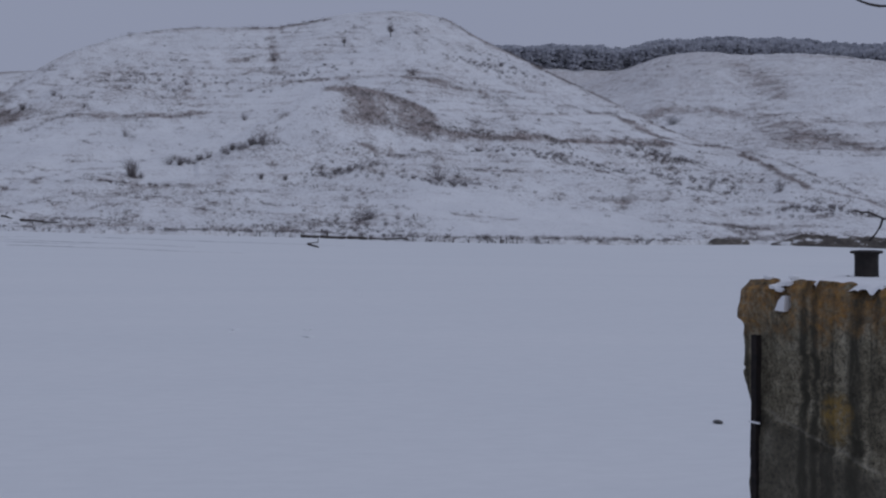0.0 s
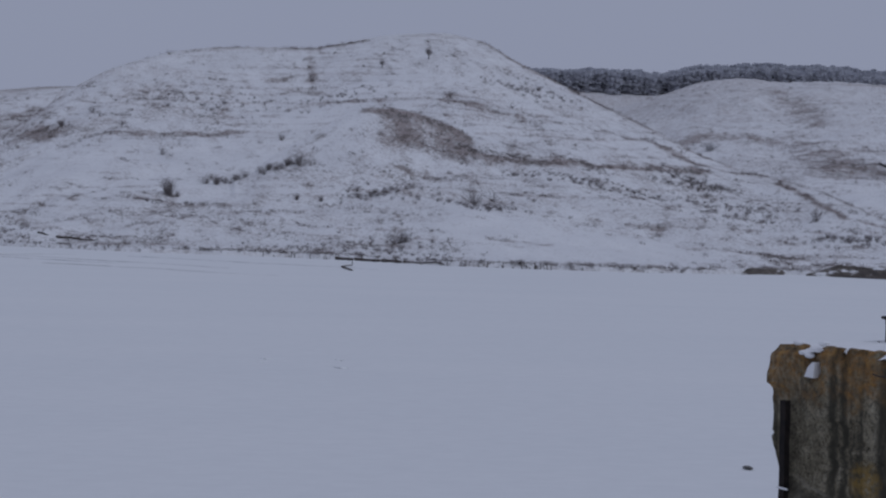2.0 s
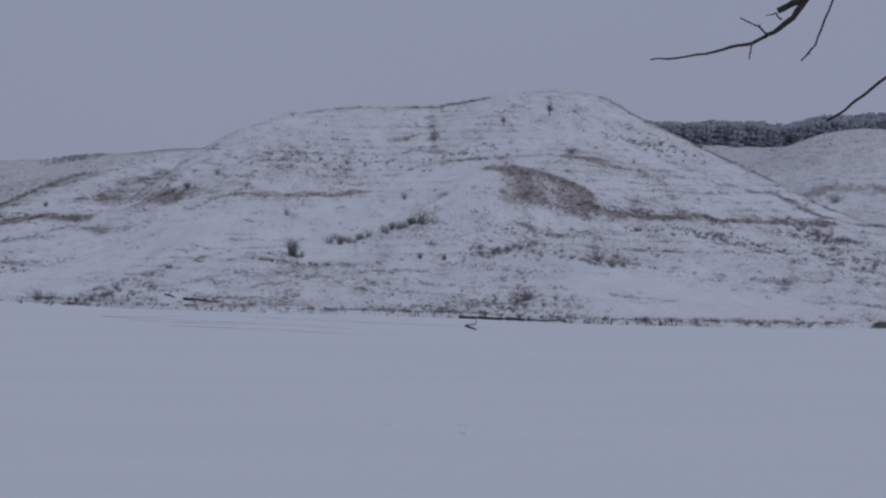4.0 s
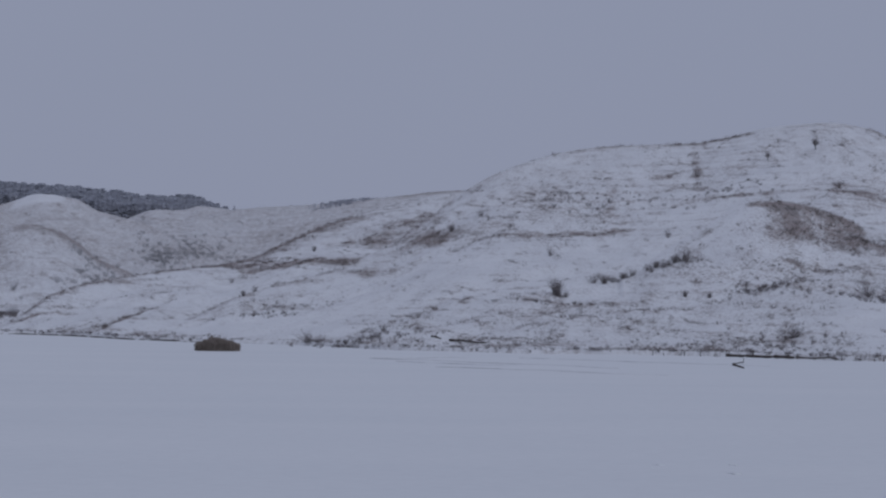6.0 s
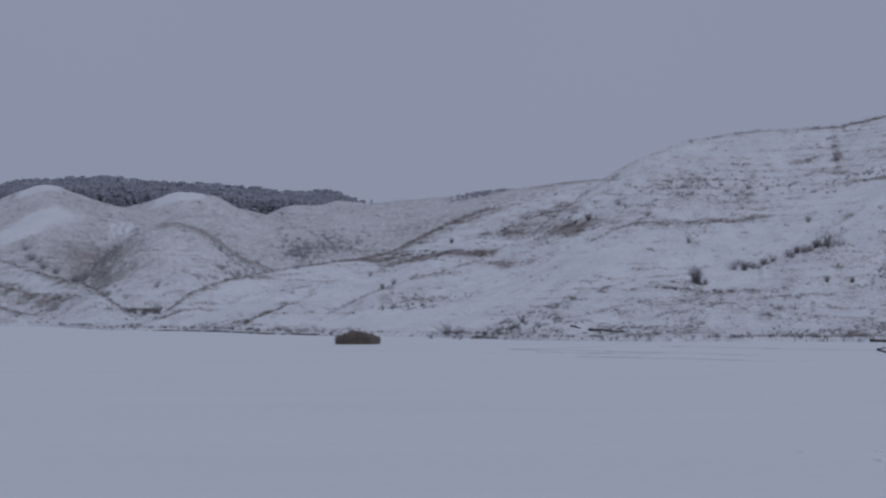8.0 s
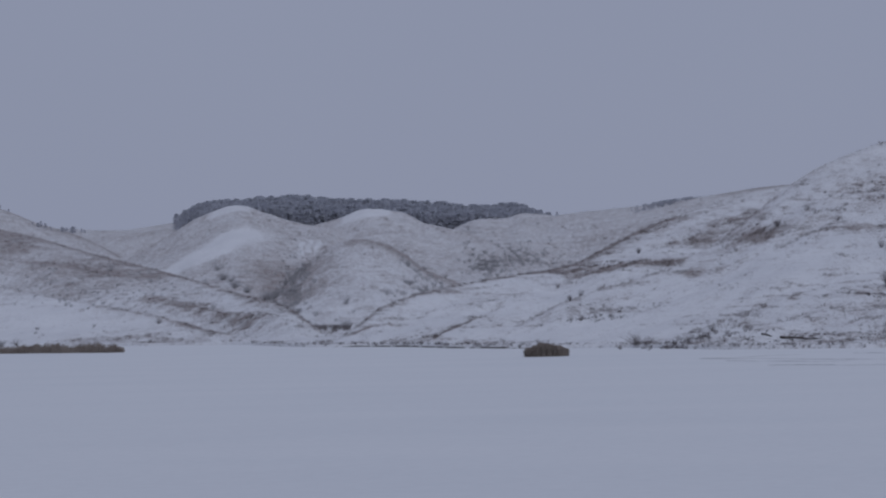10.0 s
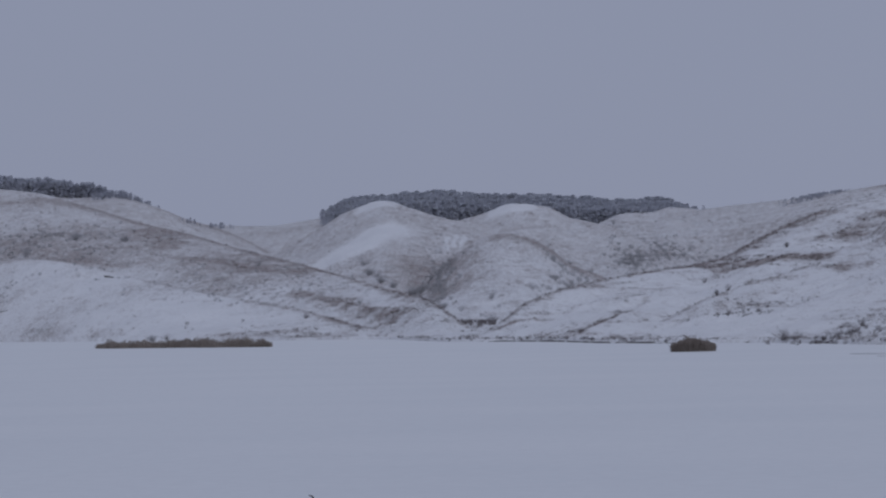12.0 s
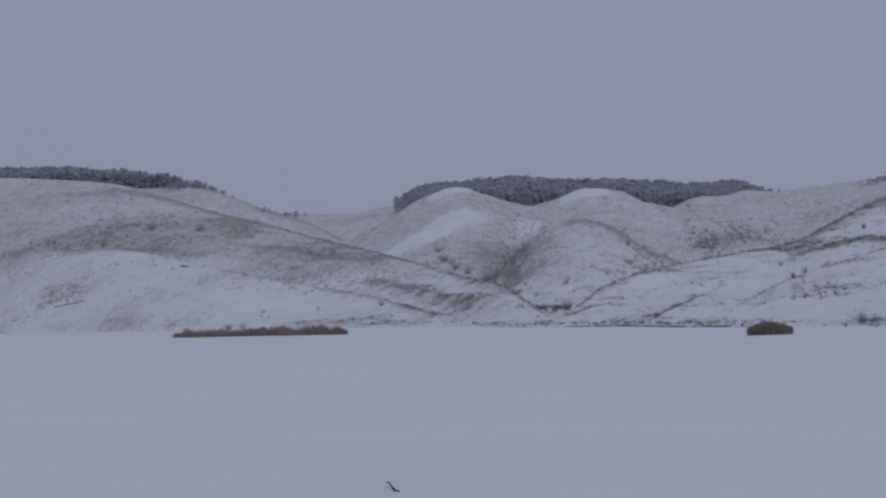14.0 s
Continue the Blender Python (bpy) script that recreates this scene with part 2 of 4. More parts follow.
# crest rise (degrees above the eye), crest distance, where the slope begins, how hollow the slope is, how fast it falls away behind
HILLS = {}
HILLS["main"] = ([(11, -1.2), (8, -0.9), (6.5, -0.45), (5.2, 0.15), (4, 0.55), (2.8, 0.86), (1.43, 1.38), (0.41, 1.9), (-0.78, 2.76), (-1.8, 3.5), (-2.78, 4.06), (-3.79, 4.43),
              (-4.81, 4.71), (-5.83, 4.86), (-7.02, 4.92), (-8.74, 4.98), (-9.59, 5.14), (-11.3, 5.49), (-12.65, 5.57), (-13.75, 5.4),
              (-14.98, 4.78), (-16.2, 4.21), (-17.56, 3.56), (-18.93, 2.98), (-20.64, 2.17), (-22, 1.73), (-23, 1.53), (-24.34, 1.13),
              (-25.5, 0.65), (-27.1, 0.1), (-30, -0.6)],
             [(8, 320), (2.8, 345), (-1.8, 400), (-6, 430), (-13, 430), (-18, 390), (-22, 350), (-27, 300)], 0, 1.45, 0.5)
HILLS["spur"] = ([(-6.6, 0.9), (-7.8, 1.75), (-9.08, 2.55), (-10, 3.1), (-10.58, 3.28), (-11.78, 3.19), (-12.7, 2.93), (-13.58, 2.55), (-14.6, 1.5)],
             [(-6.5, 300), (-8, 312), (-10, 322), (-14, 326)], 30, 1.7, 0.7)
HILLS["foothill"] = ([(13, -1.1), (11.9, -0.7), (11.35, -0.38), (10.7, 0.13), (9.71, 0.52), (8.21, 0.82), (6.53, 1.04), (4.67, 1.36), (3.83, 1.79),
                  (2.47, 2.4), (0.93, 2.89), (-0.26, 3.24), (-1.8, 3.48), (-6, 3.4)],
                 [(12.5, 350), (9, 385), (5, 450), (0, 560), (-6, 640)], 0, 1.3, 0.45)
HILLS["far_right"] = ([(9, 1.8), (6.5, 2.5), (5.22, 2.82), (4.04, 2.94), (2.36, 3.06), (0.69, 3.27), (-1.78, 3.52), (-6, 3.4)], [(0, 900), (6, 960)], 320, 1.2, 0.3)
HILLS["low_dome"] = ([(9.2, 2.1), (8.12, 2.6), (7.43, 2.81), (6.7, 2.8), (6.2, 2.93), (5.56, 2.88), (5.06, 2.78), (3.6, 1.8)], [(6, 1000), (8, 990)], 400, 1.1, 0.4)
HILLS["dome_b"] = ([(13.6, 2.3), (12.5, 2.74), (11.88, 2.9), (10.84, 3.2), (9.82, 3.06), (9.15, 2.72), (8.5, 2.56), (7.6, 2.3), (6, 1.2)], [(7, 860), (12, 880)], 270, 1.45, 0.5)
HILLS["dome_a"] = ([(19.5, 1.4), (17, 2.44), (15.97, 3.05), (14.77, 3.4), (13.92, 3.14), (12.91, 2.8), (11.9, 2.62), (10.5, 1.8)], [(11, 840), (18, 860)], 270, 1.45, 0.5)
HILLS["dome_c"] = ([(14, 0.6), (12.76, 1.58), (11.89, 2.16), (11.21, 2.32), (10.52, 2.18), (9.85, 1.86), (9.18, 1.33), (8.33, 0.97), (7, 0.2)],
               [(8, 640), (13, 650)], 170, 1.6, 0.6)
HILLS["forest_ridge"] = ([(22, 2.4), (16.5, 2.95), (15.8, 3.1), (13.5, 3.1), (10.8, 2.95), (9, 2.8), (7.4, 2.7), (5.7, 2.66), (4, 2.3)], [(4, 1150), (20, 1160)], 380, 1.0, 0.3)
HILLS["far_left"] = ([(26, 3.1), (21, 3.02), (19.7, 2.9), (17.7, 2.84), (16.65, 2.8), (14, 2.3)], [(14, 1260), (26, 1330)], 300, 1.0, 0.3)
HILLS["left_hill"] = ([(33, 4.0), (28.4, 4.09), (26.7, 4.0), (25.1, 3.84), (23.8, 3.47), (22.1, 2.91), (20.6, 2.52), (19.1, 2.04), (17.7, 1.65),
                   (16.4, 1.26), (15, 0.78), (13.3, 0.28), (12.5, -0.34), (11.5, -0.9)],
                  [(32, 1000), (28, 950), (22, 820), (17, 640), (12.5, 440)], 0, 1.25, 0.4)
HILLS["left_back"] = ([(30, 4.0), (27, 3.95), (25, 3.8), (23.9, 3.68), (22.9, 3.7), (21.75, 3.41), (20.6, 2.94), (19.7, 2.66), (18.4, 2.02), (17, 1.3)], [(17, 1050), (28, 1130)], 350, 1.1, 0.35)
HILLS["left_apron"] = ([(33, 1.7), (28.4, 1.77), (27.5, 1.9), (25.15, 1.86), (23.5, 1.6), (21.8, 1.12), (20.15, 0.71), (17.8, 0.28), (15.75, -0.31),
                    (14.2, -0.71), (13, -1.0)],
                   [(30, 745), (28, 715), (23, 610), (18, 505), (14, 430)], 0, 0.95, 0.35)
HILLS["right_hill"] = ([(-13, 2.6), (-16.9, 3.25), (-18.07, 3.56), (-19.42, 4.01), (-20.6, 4.41), (-21.8, 4.54), (-22.8, 4.46), (-24.3, 4.51), (-25.6, 4.45),
                    (-27, 4.29), (-33, 4.0)], [(-14, 720), (-30, 660)], 330, 1.05, 0.4)
HILLS["right_back"] = ([(-9, 3.6), (-15, 4.15), (-16.9, 4.12), (-18.9, 4.08), (-20.6, 4.3), (-22.6, 4.4), (-27, 4.28), (-33, 4.1)], [(-15, 1080), (-30, 1100)], 350, 1.0, 0.3)


# dry grass blown clear along the crests: strength by heading, and how many metres down the slope it reaches
CRESTS = {
    "main": ([(3, 0.5), (-2, 0.3), (-5.5, 0.5), (-6.2, 0.85), (-10, 0.8), (-10.8, 0.15), (-13.6, 0.3), (-14.3, 0.95), (-17, 1.0), (-18, 0.9), (-20, 0.6), (-24, 0.55), (-27, 0.4)], 4.5),
    "foothill": ([(12, 0.3), (11, 0.8), (8, 0.9), (5.5, 0.9), (4.8, 0.7), (3, 0.9), (1.8, 0.8), (0, 0.3)], 6),
    "dome_c": ([(13, 0.0), (11.9, 0.05), (11.3, 0.6), (10.4, 0.8), (8.3, 0.95)], 15),
    "left_hill": ([(28, 0.1), (25, 0.2), (24.3, 0.7), (22, 0.9), (15, 0.9), (12.5, 0.5)], 15),
    "left_back": ([(24, 0.2), (21, 0.5), (18, 0.8)], 22),
    "left_apron": ([(30, 0.4), (24, 0.4), (20, 0.3), (17.5, 0.7), (14, 0.7)], 7),
    "far_right": ([(5, 0.1), (0.8, 0.2), (0.2, 0.9), (-2, 0.9)], 10),
    "spur": ([(-9, 0.1), (-10.2, 0.4), (-13, 0.5)], 3),
}


def land(az, r):
    """Ground height and how much dry grass shows, at heading az (degrees, left of north) and r metres from the quay."""
    rad = np.radians(az)
    x, y = -r * np.sin(rad), r * np.cos(rad)
    shore = curve(SHORE, az) + 2.2 * fbm(x / 11, y / 11, 5, 3)
    window = 1 - 0.75 * smooth(33, 70, np.abs(az))
    flat = 0.5 + 0.012 * np.clip(r - shore, 0, 600)
    z = flat.copy()
    near = np.zeros_like(z)
    for k, (name, (rise, dist, back, hollow, fall)) in enumerate(HILLS.items()):
        lo, hi = min(rise)[0], max(rise)[0]
        begin = shore if back == 0 else np.maximum(curve(dist, az) - max(back, 75), shore + 12)
        on = (az > (lo - 5 if lo > -29 else -400)) & (az < (hi + 5 if hi < 29 else 400)) & (r > begin)
        if not on.any():
            continue
        a, q, px, py, first = az[on], r[on], x[on], y[on], begin[on]
        R = curve(dist, a)
        past = np.maximum(np.where(lo > -29, lo - a, 0), np.where(hi < 29, a - hi, 0)).clip(0, 12)
        Z = LENS_Z + R * np.tan(np.radians(curve(rise, a) - 1.2 * past))
        z0 = np.minimum(0.4 if back == 0 else 1.0, Z - 0.3)
        t = np.clip((q - first) / np.maximum(R - first, 5), 0, 1)
        front = z0 + (Z - z0) * (t ** hollow * (1 - 0.35 * t ** 4) + 0.35 * t ** 4 * (1 - (1 - t) ** 2))
        d = np.maximum(q - R, 0)
        hz = np.where(q < R, front, Z - fall * d * d / (d + 40))
        rough = smooth(0, 0.12, t) * (1 - 0.8 * smooth(0.8, 1.0, t)) * np.where(q < R, 1, 0)
        size = 0.35 + R / 900
        hz = hz + rough * size * (2.1 * fbm(px / (34 * size), py / (34 * size), 31 + k, 4) - 1.1 * np.abs(fbm(px / (15 * size), py / (15 * size), 61 + k, 3))
                                  + 0.35 * fbm(px / 5, py / 5, 91 + k, 3))
        level, reach = CRESTS.get(name, ([(-1, 0.15), (1, 0.15)], 8))
        edge = np.where(q < R, np.exp(-((R - q) / reach) ** 2), 0) * curve(level, a)
        near[on] = np.where(hz > z[on], edge, near[on])
        z[on] = np.maximum(z[on], hz)
    z = np.where(r > 1150, z - 0.02 * (r - 1150), z) * np.where(r > 60, window, 1)
    bank = smooth(-0.8, 1.2, r - shore)
    z = -1.6 + bank * (z + 1.6)
    z = np.maximum(z, 3.9 - 6.5 * smooth(4, 13, r + 2.2 * fbm(x / 3, y / 3, 8, 2)))
    z = np.where((np.abs(az) > 105) & (r > 4), np.maximum(z, 3.9 + 0.4 * fbm(x / 20, y / 20, 3, 3)), z)
    return z, shore, near, x, y


def shore_at(az):
    az = np.array([float(az)])
    x, y = -curve(SHORE, az) * np.sin(np.radians(az)), curve(SHORE, az) * np.cos(np.radians(az))
    return float((curve(SHORE, az) + 2.2 * fbm(x / 11, y / 11, 5, 3))[0])


def place(az, r, lift=0.0):
    """The point of the ground at that heading and distance."""
    z, _, _, x, y = land(np.array([float(az)]), np.array([float(r)]))
    return Vector((float(x[0]), float(y[0]), max(float(z[0]), 0.0) + lift))


def from_data(name, verts, faces, mat, smooth_shade=False):
    me = bpy.data.meshes.new(name)
    me.from_pydata(verts, [], faces)
    me.materials.append(mat)
    if smooth_shade:
        me.polygons.foreach_set("use_smooth", np.ones(len(me.polygons), bool))
    me.update()
    return me


def grid_mesh(name, xyz, mat):
    """A sheet from an array of rows x columns x 3."""
    n, m = xyz.shape[:2]
    i = np.arange(n * m).reshape(n, m)
    quads = np.stack([i[:-1, :-1], i[:-1, 1:], i[1:, 1:], i[1:, :-1]], -1).reshape(-1, 4)
    me = bpy.data.meshes.new(name)
    me.vertices.add(n * m)
    me.vertices.foreach_set("co", xyz.reshape(-1).astype(np.float32))
    me.loops.add(quads.size)
    me.loops.foreach_set("vertex_index", quads.reshape(-1).astype(np.int32))
    me.polygons.add(len(quads))
    me.polygons.foreach_set("loop_start", np.arange(0, quads.size, 4, dtype=np.int32))
    me.polygons.foreach_set("use_smooth", np.ones(len(quads), bool))
    me.materials.append(mat)
    me.update(calc_edges=True)
    return me


# heavier grass and scrub: heading, distance, half widths in both, strength (below nought: bare snowfields)
PATCHES = [(-3.6, 378, 3.0, 38, 0.12), (-24.2, 480, 3.6, 70, 0.12), (-12.2, 317, 1.55, 9, 1.05), (-11.3, 240, 2.0, 8, 0.22), (-5.0, 374, 1.7, 22, 0.18), (-0.3, 372, 0.7, 16, 0.4),
           (24.8, 750, 3.6, 48, 0.42), (19.0, 640, 2.8, 60, 0.45), (25, 625, 4.0, 50, -0.25), (6.7, 785, 0.85, 42, 0.15), (15.0, 850, 0.6, 14, -0.8), 
           (10.9, 870, 0.7, 14, -0.8), (-17.0, 246, 4.0, 20, -0.35), (22, 505, 3.0, 40, -0.3), (3.0, 285, 2.4, 20, -0.25), (-10.0, 330, 0.8, 16, -0.3)]
# furrows, scarps and lines of scrub: heading and distance of both ends, width, strength
BANDS = [
    (-0.8, 357, -4.0, 343, 5, 0.5), (-4.0, 343, -6.9, 348, 5, 0.45), (-10.1, 366, -12.8, 358, 6, 0.4), (-12.8, 358, -15.9, 356, 7, 0.45),
    (-18.3, 365, -21.5, 344, 9, 0.55), (-14.5, 313, -17.6, 322, 8, 0.55), (-19.1, 327, -21.5, 340, 6, 0.6), (-22.7, 335, -24.0, 314, 5, 0.2),
    (-24.3, 307, -27.0, 295, 6, 0.4), (-8.8, 418, -8.8, 391, 5, 0.35), (-11.5, 287, -11.9, 283, 3, 0.6), (-20.7, 318, -22.4, 314, 8, 0.4),
]
BANDS += [
    (-15.6, 321, -17.6, 367, 7, 0.2), (4.8, 425, 1.6, 413, 7, 0.55), (2.5, 392, 0.4, 335, 5, 0.5),
    (0.5, 446, -0.9, 387, 9, 0.5), (4.6, 801, 2.5, 506, 9, 0.5), (10.2, 462, 8.2, 390, 5, 0.5),
    (0.4, 372, -1.8, 346, 5, 0.2), (22.9, 1052, 20.6, 764, 14, 0.6), (20.6, 764, 15.4, 548, 14, 0.5), (21.9, 797, 21.1, 769, 12, 1.0),
]
BANDS += [
    (20.1, 608, 16.8, 514, 14, 0.45), (16.8, 503, 14.1, 414, 8, 0.5), (28.4, 834, 25.1, 756, 18, 0.45), (25.1, 739, 21.0, 680, 25, 0.4),
    (11.4, 777, 8.2, 637, 16, 0.65), (13.3, 718, 12.5, 523, 18, 0.55), (25.9, 876, 24.6, 859, 12, 0.5),
]


# drifted snowfields: heading and distance of both ends, half width, strength
SNOWFIELDS = [(16.4, 766, 15.65, 769, 7, 0.75), (15.65, 769, 14.75, 792, 8, 0.75), (12.95, 772, 12.86, 792, 0.95, 0.55), (12.68, 776, 12.59, 796, 0.95, 0.55), (12.43, 778, 12.34, 798, 0.95, 0.55)]
# narrow paths, ledges and gully lines: width, strength, then heading and distance along the line
LINES = [
    (0.7, 0.45, (-8.69, 422), (-8.78, 393), (-8.91, 379)),
    (2, 0.4, (-8.2, 382), (-8.91, 381)),
    (1.6, 0.6, (-2.61, 343), (-3.83, 344), (-4.72, 343), (-5.39, 346), (-6.75, 348)),
    (1.6, 0.55, (-7.42, 361), (-8.32, 368), (-9.46, 368), (-10.6, 364), (-11.75, 361), (-13.63, 357)),
    (1.2, 0.9, (-10.44, 321), (-11.64, 323), (-12.45, 323), (-13.26, 325), (-13.55, 323)),
    (1, 0.4, (-8.58, 305), (-9.37, 310), (-10.16, 316)),
    (1, 0.35, (-8.23, 309), (-9.02, 314), (-9.81, 319)),
    (1, 0.8, (-11.21, 300), (-11.85, 298)),
    (1.3, 0.6, (-3.86, 286), (-4.65, 279), (-5.43, 279)),
    (4, 0.6, (-0.79, 364), (-1.01, 355)),
]
LINES += [
    (1.2, 0.5, (-7.62, 391), (-8.3, 394)),
    (1.2, 0.5, (-10.14, 377), (-10.71, 376)),
    (1, 0.5, (-1.64, 287), (-2.14, 295)),
    (1.5, 0.8, (-19.15, 362), (-19.73, 358), (-20.3, 350), (-21.67, 345)),
    (1.6, 0.7, (-17.78, 359), (-18.81, 363)),
    (2, 0.8, (-13.66, 313), (-14.7, 313), (-15.97, 317), (-17.34, 321)),
    (1.8, 0.9, (-17.34, 321), (-18.49, 324), (-19.63, 330), (-20.76, 341)),
    (1.1, 0.7, (-22.8, 335), (-23.25, 327), (-24.16, 307), (-25.05, 297), (-25.94, 293), (-26.82, 293)),
    (1.6, 0.45, (-13.63, 355), (-15.02, 355), (-15.94, 355)),
    (6, 0.6, (-20.29, 548), (-21.64, 543), (-22.99, 534), (-23.89, 508), (-25.02, 454), (-26.82, 441)),
]
LINES += [
    (4, 0.5, (-22.62, 655), (-23.41, 596), (-23.98, 554)),
    (5, 0.45, (-25.44, 508), (-26.8, 499)),
    (1.3, 0.5, (-19.91, 260), (-21.73, 260), (-23.42, 261)),
    (1.2, 0.45, (-14.41, 248), (-16.02, 246)),
    (1.2, 0.4, (-18.53, 275), (-20.58, 274)),
    (6, 0.75, (4.79, 440), (3.64, 420), (1.75, 412)),
    (0.9, 0.9, (9, 309), (8.44, 318), (7.76, 332)),
    (0.8, 0.45, (7.76, 332), (6.85, 366)),
    (1.8, 0.7, (11.26, 348), (10.02, 348)),
    (2.5, 0.7, (14.91, 454), (14.47, 436)),
    (9, 0.6, (13.71, 738), (13.16, 641), (12.71, 590)),
    (3, 0.4, (4.44, 318), (2.72, 310)),
    (2, 0.5, (8.67, 381), (7.08, 397)),
]
LINES += [
    (7, 0.7, (4.67, 449), (3.83, 468), (2.47, 497), (1.6, 515)),
    (8, 0.5, (0.54, 450), (0.14, 476), (-0.73, 498)),
    (4, 0.6, (1.75, 344), (0.43, 339)),
    (6, 0.8, (21.94, 786), (21.61, 766), (21.27, 731)),
    (4, 0.6, (27.99, 783), (25.9, 672), (24.33, 720), (22.65, 684)),
    (4, 0.6, (20.72, 689), (19.47, 667), (18.56, 628), (17.18, 610)),
    (3, 0.6, (17.43, 549), (16.29, 511), (14.88, 454)),
    (4, 0.5, (25.85, 877), (24.84, 869), (23.73, 852)),
    (5, 0.55, (27.03, 643), (25.93, 618)),
]


def cover_of(az, r, z, shore, near, x, y, steep):
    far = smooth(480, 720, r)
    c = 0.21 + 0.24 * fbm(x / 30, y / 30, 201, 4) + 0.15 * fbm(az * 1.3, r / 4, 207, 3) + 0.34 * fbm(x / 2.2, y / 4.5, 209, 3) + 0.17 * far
    c = c + 0.35 * np.clip(steep - 0.30, 0, 0.5) * smooth(3, 9, r - shore) + 0.85 * near * (0.95 + 0.6 * fbm(x / 14, y / 14, 267, 3))
    # sheep tracks along the contours
    track = np.sin(6.283 * (z / (0.9 + r / 700) + 1.6 * fbm(x / 40, y / 40, 261, 3)))
    c = c + 0.30 * smooth(0.5, 1.0, track) * smooth(-0.15, 0.3, fbm(x / 22, y / 22, 263, 3))
    bare = np.zeros_like(c)
    for a0, r0, wa, wr, s in PATCHES:
        (c if s > 0 else bare)[...] += (0.75 * s if s > 0 else s) * np.exp(-((az - a0) / wa) ** 6 - ((r - r0) / wr) ** 6) * (1 + 0.6 * fbm(az * 3, r / 9, 230, 3))
    wx, wy = x + 3 * fbm(x / 12, y / 12, 251, 3), y + 3 * fbm(x / 12, y / 12, 252, 3)
    ragged = 0.8 + 1.3 * fbm(x / 7, y / 7, 233, 3)
    for a1, r1, a2, r2, w, s in BANDS:
        on, close = stripe(az, r, wx, wy, a1, r1, a2, r2, w)
        c[on] += 0.27 * s * close * ragged[on]
    wx, wy = x + 1.1 * fbm(x / 5, y / 5, 255, 3), y + 1.6 * fbm(x / 5, y / 5, 256, 3)
    drawn = np.zeros_like(c)
    for w, s, *points in LINES:
        for (a1, r1), (a2, r2) in zip(points[:-1], points[1:]):
            on, close = stripe(az, r, wx, wy, a1, r1, a2, r2, w * (0.85 if r1 < 420 else 1.2))
            drawn[on] = np.maximum(drawn[on], s * close)
    c = c + 0.95 * drawn * np.clip(0.95 + 1.0 * fbm(x / 4, y / 4, 237, 3), 0.1, 1.4)
    c = c + 0.30 * smooth(1, 4, r - shore) * np.exp(-((r - shore - 6) / 7) ** 2) * (0.6 + 1.2 * fbm(x / 9, y / 9, 240, 3))
    # distance haze painted into the far slopes: their cover is evened toward a middle tone
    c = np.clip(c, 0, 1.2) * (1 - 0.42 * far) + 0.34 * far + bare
    for a1, r1, a2, r2, w, s in SNOWFIELDS:
        on, close = stripe(az, r, wx, wy, a1, r1, a2, r2, w)
        c[on] -= s * np.minimum(1, 1.8 * close)
    return np.clip(c, 0, 1.2)


def stripe(az, r, x, y, a1, r1, a2, r2, w):
    """Which places lie near the line between two places, and their closeness, nought to one."""
    on = np.nonzero((az > min(a1, a2) - 1.5) & (az < max(a1, a2) + 1.5) & (r > min(r1, r2) - 3 * w - 2) & (r < max(r1, r2) + 3 * w + 2))
    x1, y1, x2, y2 = -r1 * math.sin(radians(a1)), r1 * math.cos(radians(a1)), -r2 * math.sin(radians(a2)), r2 * math.cos(radians(a2))
    lx, ly, qx, qy = x2 - x1, y2 - y1, x[on], y[on]
    t = np.clip(((qx - x1) * lx + (qy - y1) * ly) / (lx * lx + ly * ly), 0, 1)
    return on, np.exp(-((qx - x1 - t * lx) ** 2 + (qy - y1 - t * ly) ** 2) / w ** 2)


def build_ground():
    azs = np.concatenate([np.linspace(-180, -36, 60), np.arange(-35, 35.5, 0.062), np.linspace(36.5, 180, 60)])
    rs = np.concatenate([np.linspace(0.0, 40, 24), np.linspace(46, 196, 16), np.arange(199, 450, 1.15), np.arange(450, 1180, 3.2), np.arange(1180, 1500, 16), [1800, 2400, 3300, 4500]])
    A, Rr = np.meshgrid(azs, rs)
    z, shore, near, x, y = land(A, Rr)
    xyz = np.stack([x, y, z], -1)
    me = grid_mesh("ground", xyz, M_HILL)
    dzr = np.abs(np.gradient(z, axis=0) / np.gradient(Rr, axis=0))
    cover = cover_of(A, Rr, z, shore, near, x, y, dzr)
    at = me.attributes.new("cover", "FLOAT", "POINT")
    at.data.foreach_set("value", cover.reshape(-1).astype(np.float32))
    return tagged(new("ground", me), "snow-dusted grassy hills rising behind the frozen lake", "hills", kind="structure")


build_ground()


def build_ice():
    rs = np.concatenate([np.linspace(0.0, 60, 60), np.linspace(63, 700, 150)])
    azs = np.concatenate([np.linspace(-180, -34, 40), np.linspace(-33, 34, 240), np.linspace(36, 180, 40)])
    A, Rr = np.meshgrid(azs, rs)
    x, y = -Rr * np.sin(np.radians(A)), Rr * np.cos(np.radians(A))
    z = 0.03 * fbm(x / 9, y / 6, 77, 3) + 0.008 * fbm(x / 2.2, y / 1.4, 79, 2)
    return tagged(new("lake_ice", grid_mesh("lake_ice", np.stack([x, y, z], -1), M_ICE)),
                  "frozen lake under smooth wind-packed snow", "frozen lake", kind="structure")


build_ice()


# ---- helpers for things ----
def part(name, me, parent, label=""):
    ob = new(name, me)
    ob.parent = parent
    return tagged(ob, label)


